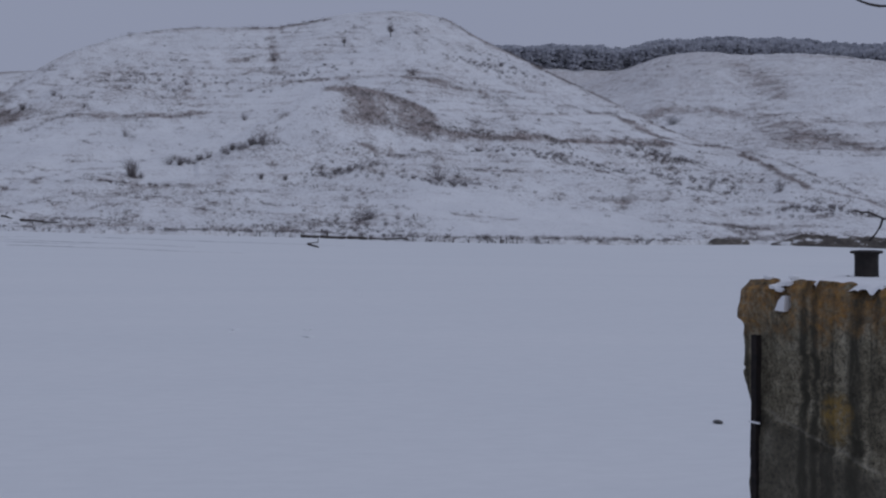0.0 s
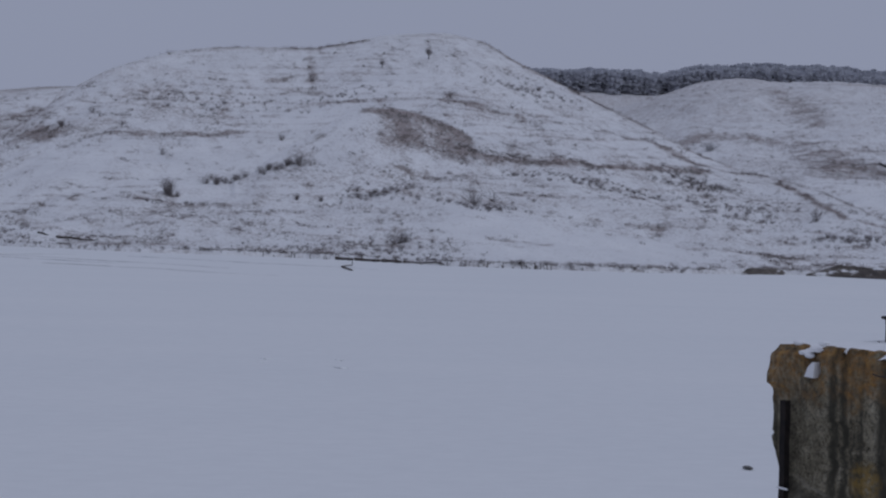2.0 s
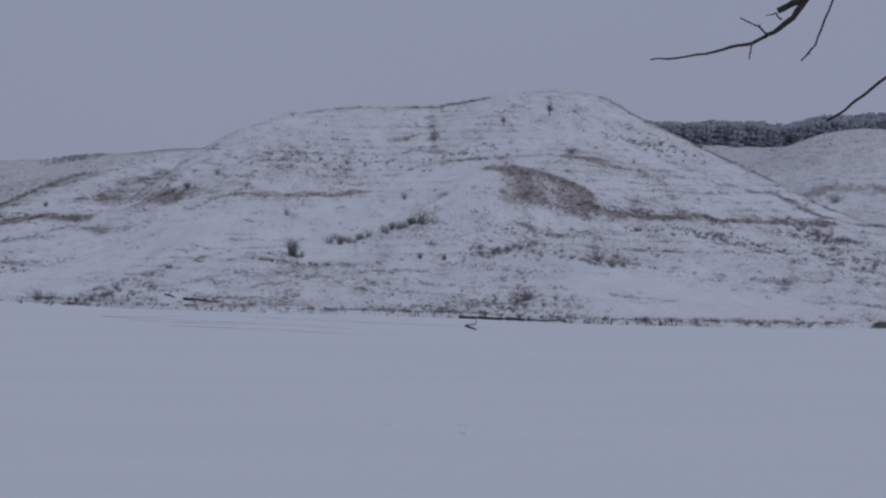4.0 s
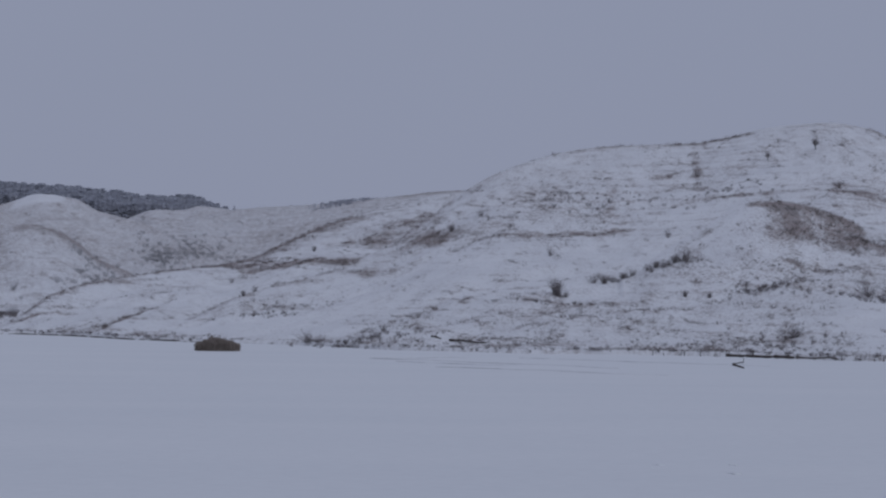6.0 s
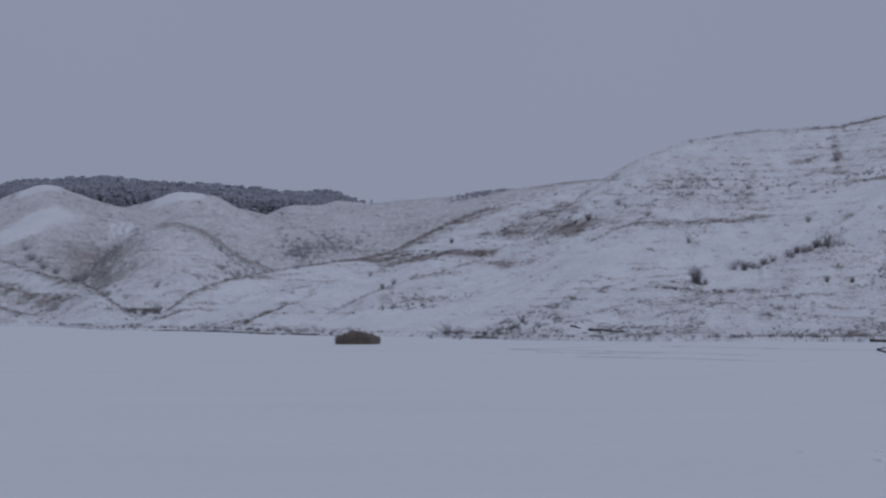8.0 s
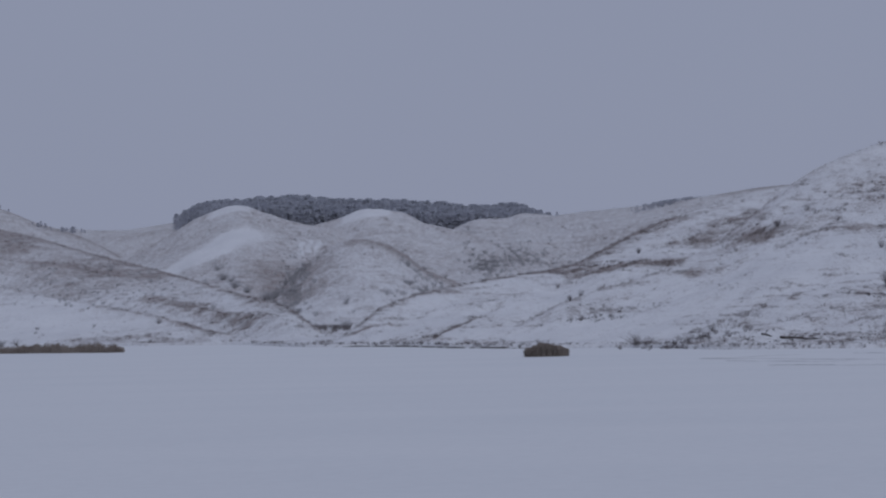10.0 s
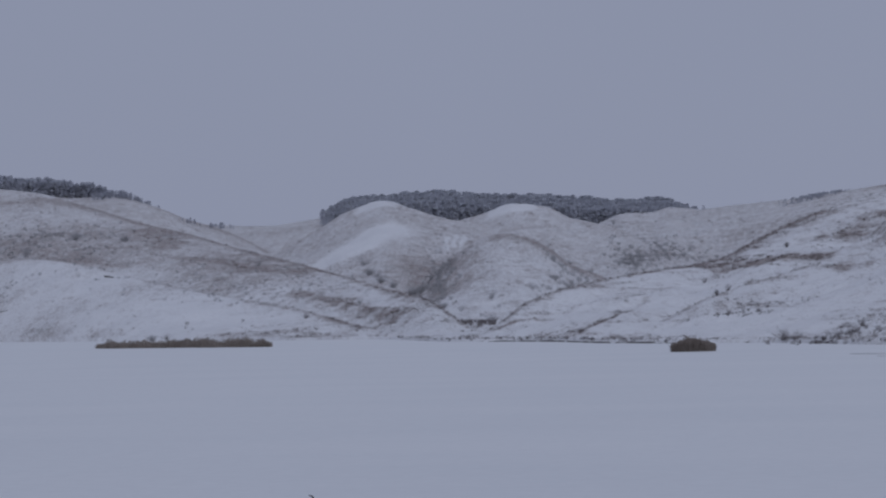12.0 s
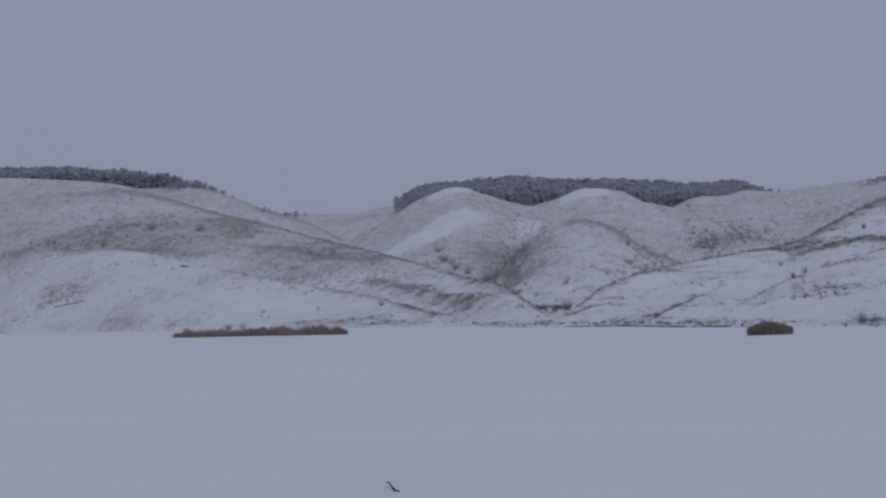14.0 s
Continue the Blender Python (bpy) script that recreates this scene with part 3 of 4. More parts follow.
def tube(points, r0, r1, sides=6, wobble=0.0, seed=0):
    """Vertices and faces of a tapered, closed tube along points."""
    rng = np.random.RandomState(seed)
    pts = [Vector(p) for p in points]
    verts, faces = [], []
    n = len(pts)
    for i, p in enumerate(pts):
        d = (pts[min(i + 1, n - 1)] - pts[max(i - 1, 0)]).normalized()
        s = d.cross(Vector((0.3, 0.2, 1.0)) if abs(d.z) < 0.9 else Vector((1, 0, 0))).normalized()
        u = s.cross(d)
        rad = r0 + (r1 - r0) * i / (n - 1)
        for k in range(sides):
            a = 2 * math.pi * k / sides
            q = rad * (1 + wobble * (rng.rand() - 0.5))
            verts.append(tuple(p + s * (q * math.cos(a)) + u * (q * math.sin(a))))
    for i in range(n - 1):
        for k in range(sides):
            a, b = i * sides + k, i * sides + (k + 1) % sides
            faces.append((a, b, b + sides, a + sides))
    faces.append(tuple(range(sides - 1, -1, -1)))
    faces.append(tuple(range((n - 1) * sides, n * sides)))
    return verts, faces


def joined(pieces):
    verts, faces = [], []
    for v, f in pieces:
        base = len(verts)
        verts += v
        faces += [tuple(i + base for i in q) for q in f]
    return verts, faces


def wavy(a, b, n, sway, seed):
    """A bent line from a to b."""
    rng = np.random.RandomState(seed)
    a, b = Vector(a), Vector(b)
    out = []
    off = Vector((0, 0, 0))
    for i in range(n + 1):
        t = i / n
        out.append(a.lerp(b, t) + off * math.sin(math.pi * t))
        off += Vector(rng.uniform(-sway, sway, 3))
    return out


def polar(az, r, z):
    return Vector((-r * math.sin(radians(az)), r * math.cos(radians(az)), z))


def ray_point(az, rise, r, eye=LENS_Z):
    """A point r metres off at that heading and rise above the eye."""
    return polar(az, r, eye + r * math.tan(radians(rise)))


def spread(template, places, scales, turns, heights=None):
    """Many small copies of one template joined into one set of arrays."""
    tv, tf = np.array(template[0], float), template[1]
    n, m = len(places), len(tv)
    c, s = np.cos(turns)[:, None], np.sin(turns)[:, None]
    sx = scales[:, None]
    sz = (heights if heights is not None else scales)[:, None]
    v = np.empty((n, m, 3))
    v[:, :, 0] = places[:, 0:1] + sx * (c * tv[:, 0] - s * tv[:, 1])
    v[:, :, 1] = places[:, 1:2] + sx * (s * tv[:, 0] + c * tv[:, 1])
    v[:, :, 2] = places[:, 2:3] + sz * tv[:, 2]
    tri = np.array([q for q in tf if len(q) == 3] + [h for q in tf if len(q) == 4 for h in ((q[0], q[1], q[2]), (q[0], q[2], q[3]))])
    f = (tri[None] + (np.arange(n) * m)[:, None, None]).reshape(-1, 3)
    return v.reshape(-1, 3), f


def stuff_mesh(name, v, f, mat):
    me = bpy.data.meshes.new(name)
    me.vertices.add(len(v))
    me.vertices.foreach_set("co", v.reshape(-1).astype(np.float32))
    me.loops.add(f.size)
    me.loops.foreach_set("vertex_index", f.reshape(-1).astype(np.int32))
    me.polygons.add(len(f))
    me.polygons.foreach_set("loop_start", np.arange(0, f.size, 3, dtype=np.int32))
    me.materials.append(mat)
    me.update(calc_edges=True)
    return me


# ---- the old concrete pier, settled out of plumb, with its bollard ----
PIER_U = Vector((0.6 * 0.970 - 0.8 * 0.242, -0.6 * 0.242 - 0.8 * 0.970, 0)).normalized()
PIER_V = Vector((-PIER_U.y, PIER_U.x, 0))
CORNER = polar(-23.28, 21.07, 3.95)
UPRIGHT = Matrix((( PIER_U.x, PIER_V.x, 0, CORNER.x), (PIER_U.y, PIER_V.y, 0, CORNER.y), (0, 0, 1, CORNER.z), (0, 0, 0, 1)))

PIER = Matrix.Translation(CORNER) @ Matrix.Rotation(radians(-1.5), 4, Vector((0.242, 0.970, 0))) @ Matrix.Translation(-CORNER) @ UPRIGHT


def lip(u):
    """How far the broken top edge of the pier drops below its deck."""
    u = np.asarray(u, float)
    notch = 0.11 * np.exp(-((u - 0.37) / 0.12) ** 4) + 0.11 * np.exp(-((u - 0.83) / 0.03) ** 2) + 0.14 * np.exp(-((u - 1.53) / 0.20) ** 4) + 0.08 * smooth(2.0, 2.2, u)
    return -0.04 + notch + 0.05 * np.abs(fbm(u * 4.3, u * 0, 301, 2)) + 0.035 * fbm(u * 13, u * 0, 303, 3) + 0.12 * np.exp(-((u + 0.2) / 0.14) ** 2) + 0.05 * np.exp(-(u / 0.06) ** 2)


def deck(u, v):
    return -0.055 * smooth(0.05, 0.12, v) + 0.012 * fbm(u * 3, v * 3, 305, 3)


def build_pier():
    pier = tagged(new("concrete_pier"), "weathered concrete pier with orange lichen, damp streaks and a snowy top", "pier")
    pier.matrix_world = PIER
    us = np.concatenate([[0.0, 0.02], np.arange(0.05, 5.0, 0.035), np.linspace(5.1, 13, 40)])
    zs = np.concatenate([np.linspace(-4.3, -2.6, 18), np.arange(-2.56, -0.02, 0.035)])
    prof = len(zs)
    vs = np.concatenate([[0.03, 0.07, 0.14, 0.25, 0.4, 0.7], np.linspace(1.0, 6.0, 12)])
    rows = []
    for u in us:
        drop = float(lip(np.array([u]))[0])
        z = np.where(zs > -1.2, -drop + (zs + 0.02) * (1.2 - drop) / 1.18, zs)
        uu = np.full(prof, u)
        # the upper corner overhangs, the foot is worn back
        over = 0.20 * smooth(-1.36, -1.1, z) * (0.84 + 0.08 * smooth(-1.0, -0.9, z) + 0.12 * smooth(-0.6, -0.42, z)) * (1 + 0.22 * fbm(z * 6, z * 0, 311, 3))
        uu = uu - over * np.exp(-u / 0.12)
        v = -0.035 * fbm(uu * 2.2, z * 2.2, 313, 5, 0.62) - 0.02 * fbm(uu * 9, z * 9, 317, 3)
        ledge = -1.46 - 0.31 * np.clip(uu - 0.4, 0, 9) - 0.02 * fbm(uu * 2.4, z * 0, 319, 3)
        v = v - 0.03 * smooth(ledge + 0.02, ledge - 0.03, z)
        v = v + 0.05 * smooth(0.55, 0.75, fbm(uu * 1.3, z * 3.5, 323, 3) + 0.4)
        v = v + 0.035 * np.exp(-((z + 1.02 + 0.10 * uu + 0.03 * fbm(uu * 3, z * 0, 329, 2)) / 0.015) ** 2)
        v = v + 0.09 * smooth(-0.12, 0.0, z + drop)
        v = v + 0.16 * np.exp(-((uu - 0.41) / 0.10) ** 4 - ((z + 0.24) / 0.10) ** 4)
        front = np.stack([uu, v, z], -1)
        top = np.stack([np.full(len(vs), uu[-1]), vs + v[-1], np.where(vs < 0.1, -drop * 0.5, 0) + deck(np.full(len(vs), u), vs)], -1)
        back = np.array([[u, 6.1, -0.1], [u, 6.1, -4.3]])
        rows.append(np.concatenate([front, top, back]))
    xyz = np.array(rows)
    me = grid_mesh("wall", xyz, M_CONCRETE)
    bm = bmesh.new()
    bm.from_mesh(me)
    bm.verts.ensure_lookup_table()
    n = xyz.shape[1]
    bm.faces.new([bm.verts[i] for i in range(n)])
    bm.faces.new([bm.verts[i] for i in range(len(bm.verts) - 1, len(bm.verts) - n - 1, -1)])
    bmesh.ops.recalc_face_normals(bm, faces=bm.faces)
    bm.to_mesh(me)
    bm.free()
    part("wall", me, pier)
    # snow lying on the deck, thin and patchy by the broken corner
    us = np.concatenate([np.arange(-0.1, 5.0, 0.04), np.linspace(5.1, 12.9, 40)])
    vs = np.concatenate([np.arange(0.085, 1.0, 0.03), np.linspace(1.05, 6.0, 24)])
    U, V = np.meshgrid(us, vs, indexing="ij")
    edge = 0.10 + 0.06 * (fbm(U * 5, V * 0, 341, 3) + 0.4) + 0.2 * np.exp(-((U + 0.1) / 0.2) ** 2)
    depth = 0.058 * smooth(-0.02, 0.10, V - edge) * (0.85 + 0.3 * fbm(U * 1.5, V * 1.5, 343, 3)) - 0.03 * (1 - smooth(-0.06, 0.0, V - edge))
    drop = lip(U)
    sag = -drop * np.interp(V, (0.08, 0.13, 0.18, 0.27), (1.0, 0.5, 0.42, 0.0)) + 0.03 * (1 + fbm(U * 6, V * 6, 347, 3))
    hang = smooth(0.035, 0.065, drop) * (1 - smooth(0.2, 0.3, V)) * smooth(-0.02, 0.04, U)
    part("snow_cover", grid_mesh("snow_cover", np.stack([U, V, (-0.058 + depth) * (1 - hang) + sag * hang], -1), M_SNOW), pier, "lumpy white snow cover")
    rng = np.random.RandomState(23)
    for k in range(5):
        bm = bmesh.new()
        bmesh.ops.create_icosphere(bm, subdivisions=2, radius=1.0)
        u = (0.2, 0.28, 0.36, 0.47, 0.56)[k]
        for q in bm.verts:
            n = 1 + 0.4 * noise.noise(q.co * 2.0 + Vector((k * 3.7, 0, 0)))
            q.co = Vector((u + 0.07 * q.co.x * n, 0.05 + 0.05 * q.co.y * n, -float(lip(np.array([u]))[0]) + 0.004 + 0.028 * q.co.z * n))
        me = bpy.data.meshes.new("snow_clump")
        bm.to_mesh(me)
        bm.free()
        me.materials.append(M_SNOW)
        part("snow_clump", me, pier, "white snow clump")
    # snow caught in the broken pocket under the edge
    v, f = [], []
    for k, (u, z) in enumerate(((0.34, -0.325), (0.47, -0.335), (0.49, -0.16), (0.45, -0.165), (0.39, -0.22))):
        v += [(u, -0.012, z), (u, 0.15, z)]
    f = [(0, 2, 4, 6, 8), (9, 7, 5, 3, 1)] + [(2 * k, 2 * k + 1, (2 * k + 3) % 10, (2 * k + 2) % 10) for k in range(5)]
    part("snow_pocket", from_data("snow_pocket", v, f, M_SNOW), pier, "white snow caught in a broken pocket")
    # steel edge rail down the corner
    w = [(0.0, -0.03), (0.13, -0.03), (0.13, 0.05), (0.11, 0.05), (0.11, -0.012), (0.02, -0.012), (0.02, 0.05), (0.0, 0.05)]
    v, f = [], []
    zz = np.linspace(-0.60, -4.2, 16)
    for i, z in enumerate(zz):
        v += [(0.055 + a * 0.6 + 0.006 * math.sin(i * 2.1), b - 0.05 - (0.01 if z < -1.45 else 0), float(z)) for a, b in w]
    for i in range(len(zz) - 1):
        for k in range(8):
            a, b = i * 8 + k, i * 8 + (k + 1) % 8
            f.append((a, b, b + 8, a + 8))
    f += [tuple(range(7, -1, -1)), tuple(range((len(zz) - 1) * 8, len(zz) * 8))]
    rail = part("edge_rail", from_data("edge_rail", v, f, M_STEEL), pier, "rusted black steel edge rail")
    v, f = tube([(0.05, -0.10, -1.55), (0.20, -0.10, -1.56)], 0.014, 0.012, 6)
    part("strap", from_data("strap", v, f, M_SNOW), rail, "snow-dusted rail strap")


build_pier()


def lathe(profile, sides=32):
    verts, faces = [], []
    for r, z in profile:
        verts += [(r * math.cos(2 * math.pi * k / sides), r * math.sin(2 * math.pi * k / sides), z) for k in range(sides)]
    for i in range(len(profile) - 1):
        for k in range(sides):
            a, b = i * sides + k, i * sides + (k + 1) % sides
            faces.append((a, b, b + sides, a + sides))
    faces += [tuple(range(sides - 1, -1, -1)), tuple(range((len(profile) - 1) * sides, len(profile) * sides))]
    return verts, faces


def build_bollard():
    bollard = tagged(new("mooring_bollard"), "dark iron mooring bollard with a flat cap on the pier", "bollard")
    bollard.matrix_world = PIER @ pose(0.25, 1.59, -0.03)
    post = [(0.165, 0.0), (0.15, 0.012), (0.138, 0.03), (0.136, 0.1), (0.135, 0.2), (0.138, 0.27), (0.15, 0.288)]
    part("post", from_data("post", *lathe(post), M_IRON, True), bollard)
    cap = [(0.15, 0.284), (0.178, 0.288), (0.186, 0.298), (0.186, 0.308), (0.178, 0.317), (0.10, 0.323), (0.01, 0.325)]
    part("cap", from_data("cap", *lathe(cap), M_IRON), bollard)
    v = [(x, y, z) for z in (-0.10, 0.012) for x, y in ((-0.19, -0.19), (0.5, -0.19), (0.5, 0.42), (-0.19, 0.42))]
    part("base_plate", from_data("base_plate", v, [(3, 2, 1, 0), (4, 5, 6, 7), (0, 1, 5, 4), (1, 2, 6, 5), (2, 3, 7, 6), (3, 0, 4, 7)], M_IRON), bollard)
    for k in range(4):
        b = part("bolt", from_data("bolt", *lathe([(0.02, 0.01), (0.02, 0.03), (0.012, 0.034)], 6), M_IRON), bollard)
        b.location = ((-0.16, 0.44)[k % 2], (-0.13, 0.36)[k // 2], 0)


build_bollard()


# ---- the bare tree beside the quay, whose twigs hang into view ----
def build_tree():
    tree = tagged(new("bare_tree"), "bare dark-barked tree with thin leafless twigs and buds", "tree")
    foot = place(-43, 6.4)
    D = 6.0
    fork = polar(-42, 6.3, 7.0)
    top = polar(-42.5, 6.7, 11.0)
    pieces = [tube([foot - Vector((0, 0, 0.4)), foot + Vector((0, 0, 0.3)), foot.lerp(fork, 0.5) + Vector((0.1, 0, 0)), fork, fork.lerp(top, 0.5), top], 0.19, 0.04, 10, 0.12, 3)]
    part("trunk", from_data("trunk", *joined(pieces), M_BARK, True), tree)

    def limb(points, r0, r1, seed, eye=LENS_Z, dist=D, lead=True, name="branch"):
        pts = [ray_point(a, e, dist, eye) + (Vector((0.044, -0.011, 0)) if eye == LENS_Z else Vector()) for a, e in points]
        if lead:
            pts = [fork.lerp(top, 0.1 + 0.12 * (seed % 5))] + pts
        fine = []
        for a, b in zip(pts[:-1], pts[1:]):
            m = max(2, int((b - a).length / 0.05))
            for i in range(m):
                q = a.lerp(b, i / m)
                fine.append(q + Vector(np.random.RandomState(seed * 97 + len(fine)).uniform(-0.0025, 0.0025, 3)))
        fine.append(pts[-1])
        pieces = [tube(fine, r0, r1, 6, 0.3, seed)]
        rng = np.random.RandomState(seed)
        for i in range(len(fine) // 3, len(fine) - 1, 3):
            if rng.rand() < 0.6:
                d = Vector(rng.uniform(-1, 1, 3)).normalized() * 0.008
                pieces.append(tube([fine[i], fine[i] + d * 0.5, fine[i] + d], 0.0026, 0.0014, 5))
        return part(name, from_data(name, *joined(pieces), M_BARK, True), tree)

    limb([(-30, 12.4), (-25, 10.9)] + [(-21.13, 9.7), (-20.17, 8.65)], 0.034, 0.0145, 1, name="bough")
    limb([(-20.17, 8.65), (-19.93, 8.42), (-19.69, 8.08), (-19.43, 7.72), (-19.05, 7.37), (-18.67, 7.2)], 0.0145, 0.0056, 2, lead=False)
    limb([(-18.67, 7.2), (-18.27, 6.97), (-17.86, 6.9), (-17.42, 6.77), (-16.86, 6.65), (-16.31, 6.56), (-15.76, 6.48), (-15.25, 6.45)], 0.0056, 0.0024, 14, lead=False)
    limb([(-19.99, 8.46), (-19.58, 8.18), (-19.29, 8.06), (-18.99, 7.91)], 0.0105, 0.0095, 15, lead=False, name="broken_stub")
    limb([(-18.96, 7.85), (-18.83, 7.8), (-18.65, 7.78)], 0.0022, 0.0014, 3, lead=False, name="twig")
    limb([(-18.98, 7.84), (-19.01, 7.71), (-19.13, 7.67)], 0.0022, 0.0026, 4, lead=False, name="twig")
    limb([(-18.67, 7.22), (-18.45, 7.45), (-18.23, 7.56), (-17.89, 7.71)], 0.0034, 0.0019, 5, lead=False, name="twig")
    limb([(-18.26, 6.96), (-18.22, 6.71), (-18.19, 6.48)], 0.0028, 0.0018, 6, lead=False, name="twig")
    limb([(-30, 12.6), (-25, 11.2)] + [(-20.97, 9.32), (-20.51, 7.96), (-20.27, 7.36), (-20.1, 6.93), (-19.91, 6.68), (-19.71, 6.46)], 0.011, 0.0024, 7)
    limb([(-30, 9.6), (-26, 8.4), (-23.4, 6.9), (-21.54, 5.45), (-21.0, 5.0), (-20.5, 4.68)], 0.012, 0.004, 8)
    limb([(-29, 13.0), (-24, 11.0)] + [(-18.8, 9.18), (-18.26, 8.94), (-17.65, 8.7), (-17.16, 8.63), (-16.77, 8.6), (-16.33, 8.58)], 0.012, 0.0026, 9)
    limb([(-18.8, 9.35), (-18.26, 8.69), (-18.04, 8.54), (-17.82, 8.45), (-17.55, 8.41), (-17.36, 8.35), (-17.16, 8.39)], 0.006, 0.0026, 10, lead=False)
    limb([(-20.33, 8.78), (-19.96, 8.66), (-19.58, 8.62), (-19.25, 8.59), (-18.95, 8.52), (-18.51, 8.55)], 0.005, 0.0026, 16, lead=False)
    limb([(-33, 7.0), (-28.5, 6.2), (-26.97, 5.93), (-26.5, 6.0), (-26.1, 6.15)], 0.012, 0.0034, 11, eye=4.75)
    limb([(-33, 1.2), (-28.5, -0.2), (-27.1, -0.27), (-26.6, -0.12), (-26.18, -0.04)], 0.0095, 0.0027, 12, eye=4.75)
    limb([(-27.05, -0.27), (-26.85, -0.74), (-26.65, -0.95)], 0.004, 0.002, 13, eye=4.75, lead=False, name="twig")


build_tree()


# ---- reeds standing in the ice ----
BLADE = ([(-0.016, 0, 0), (0.016, 0, 0), (0.03, 0.05, 0.55), (0.004, 0.05, 0.55), (0.08, 0.14, 1.0)], [(0, 1, 2, 3), (3, 2, 4)])
PLUME = ([(-0.014, 0, 0), (0.014, 0, 0), (0.012, 0.02, 0.8), (-0.006, 0.02, 0.8), (0.05, 0.05, 0.88), (0.05, 0.10, 1.0), (-0.02, 0.05, 0.88)],
         [(0, 1, 2, 3), (3, 2, 4), (3, 4, 5), (3, 5, 6)])


def build_reeds(name, label, az0, az1, r0, r1, count, tall, seed, taper):
    rng = np.random.RandomState(seed)
    t, d = rng.rand(count), rng.rand(count)
    az = az0 + (az1 - az0) * t + rng.normal(0, 0.02, count)
    mid, half = r0 + (r1 - r0) * t, 1.9 if taper else 5.0
    body = np.minimum(1, np.minimum(t, 1 - t) * (5 if taper else 9) + 0.25)
    r = mid + (d * 2 - 1) * half * body
    lump = 0.85 + (0.30 if taper else 0.75) * fbm(az * 4, r / 2, seed, 3)
    h = tall * (0.55 + 0.45 * rng.rand(count)) * lump * ((0.55 + 0.45 * np.clip(1.5 * np.sin(math.pi * t), 0, 1) ** 0.7) if taper else (0.55 + 0.45 * body))
    p = np.stack([-r * np.sin(np.radians(az)), r * np.cos(np.radians(az)), np.full(count, -0.06)], -1)
    turns = rng.rand(count) * 2 * math.pi
    k = count // 2
    v1, f1 = spread(BLADE, p[:k], np.full(k, 1.6), turns[:k], h[:k])
    v2, f2 = spread(PLUME, p[k:], np.full(count - k, 1.6), turns[k:], h[k:] * 1.03)
    me = stuff_mesh(name, np.concatenate([v1, v2]), np.concatenate([f1, f2 + len(v1)]), M_REED)
    return tagged(new(name, me), label, "reeds", kind="stuff")


build_reeds("reed_clump", "dense brown clump of dry reeds on the lake ice", 4.93, 6.22, 224.5, 224.5, 5200, 1.75, 41, True)
build_reeds("reed_bed", "long low strip of dry brown reeds along the ice", 18.25, 23.45, 342, 386, 16000, 1.5, 43, False)


# ---- leafless shrubs on the slopes ----
def shrub_mesh(seed, stems, spread_out, name="crown", mat=M_TWIG):
    """A many-stemmed bare shrub, about one metre high."""
    rng = np.random.RandomState(seed)
    pieces = []
    for i in range(stems):
        a = rng.rand() * 6.283
        lean = spread_out * rng.rand() ** 0.7
        tip = Vector((lean * math.cos(a), lean * math.sin(a), 0.6 + 0.4 * rng.rand() - 0.25 * lean))
        stem = wavy((0.12 * rng.normal(), 0.12 * rng.normal(), -0.08), tip, 4, 0.03, seed * 71 + i)
        pieces.append(tube(stem, 0.012, 0.005, 3))
        for j in range(4):
            b = stem[1 + j % 4]
            e = b + Vector((rng.normal() * 0.16, rng.normal() * 0.16, 0.08 + 0.24 * rng.rand()))
            pieces.append(tube([b, b.lerp(e, 0.5) + Vector(rng.normal(0, 0.015, 3)), e], 0.007, 0.003, 3))
    v, f = joined(pieces)
    return from_data(name, v, f, mat)


HAZED_KINDS = [shrub_mesh(105, 30, 0.8, "crown", M_HAZED), shrub_mesh(106, 64, 0.75, "crown", M_HAZED)]
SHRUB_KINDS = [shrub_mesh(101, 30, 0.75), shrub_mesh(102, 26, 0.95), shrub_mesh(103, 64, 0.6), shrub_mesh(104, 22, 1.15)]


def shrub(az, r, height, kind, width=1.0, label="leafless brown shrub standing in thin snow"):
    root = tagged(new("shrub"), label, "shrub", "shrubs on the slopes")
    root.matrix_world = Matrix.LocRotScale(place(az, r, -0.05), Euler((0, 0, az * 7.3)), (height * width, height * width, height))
    part("crown", HAZED_KINDS[kind % 2] if r > 480 else SHRUB_KINDS[kind], root)


for az, r, h, kind, wide in (
        (-4.62, 290, 2.7, 2, 0.9), (-4.9, 290, 1.2, 1, 1.2), (-7.94, 340, 1.5, 0, 0.8), (-4.41, 328, 1.5, 0, 0.8), (-13.79, 280, 2.5, 1, 1), (-14.39, 284, 1.6, 3, 1),
        (-11.59, 244, 1.7, 1, 1.5), (-11.76, 244, 1.5, 0, 1.3), (-23.99, 295, 2.1, 0, 0.9), (-20.8, 520, 2.4, 1, 1.6), (-8.79, 391, 2.0, 0, 0.8), (-2.3, 365, 1.3, 0, 1),
        ):
    shrub(az, r, h, kind, wide)
for az, r, h, kind, wide in (
        (-1.41, 359, 1.2, 2, 1.2), (-6.19, 370, 1.2, 0, 1), (-5.99, 368, 1.0, 1, 1), (-4.27, 373, 1.0, 1, 1.2), (-8.46, 282, 1.0, 2, 0.9), (-9.19, 282, 0.9, 2, 0.9),
        (-15.6, 388, 1.0, 1, 1.2), (-14.84, 365, 1.1, 3, 1.2), (-9.73, 371, 1.1, 0, 1), (-12.96, 364, 1.3, 3, 1.3), (-3.21, 353, 1.0, 1, 1.4), (2.87, 259, 1.5, 1, 1.5),
        ):
    shrub(az, r, h, kind, wide)
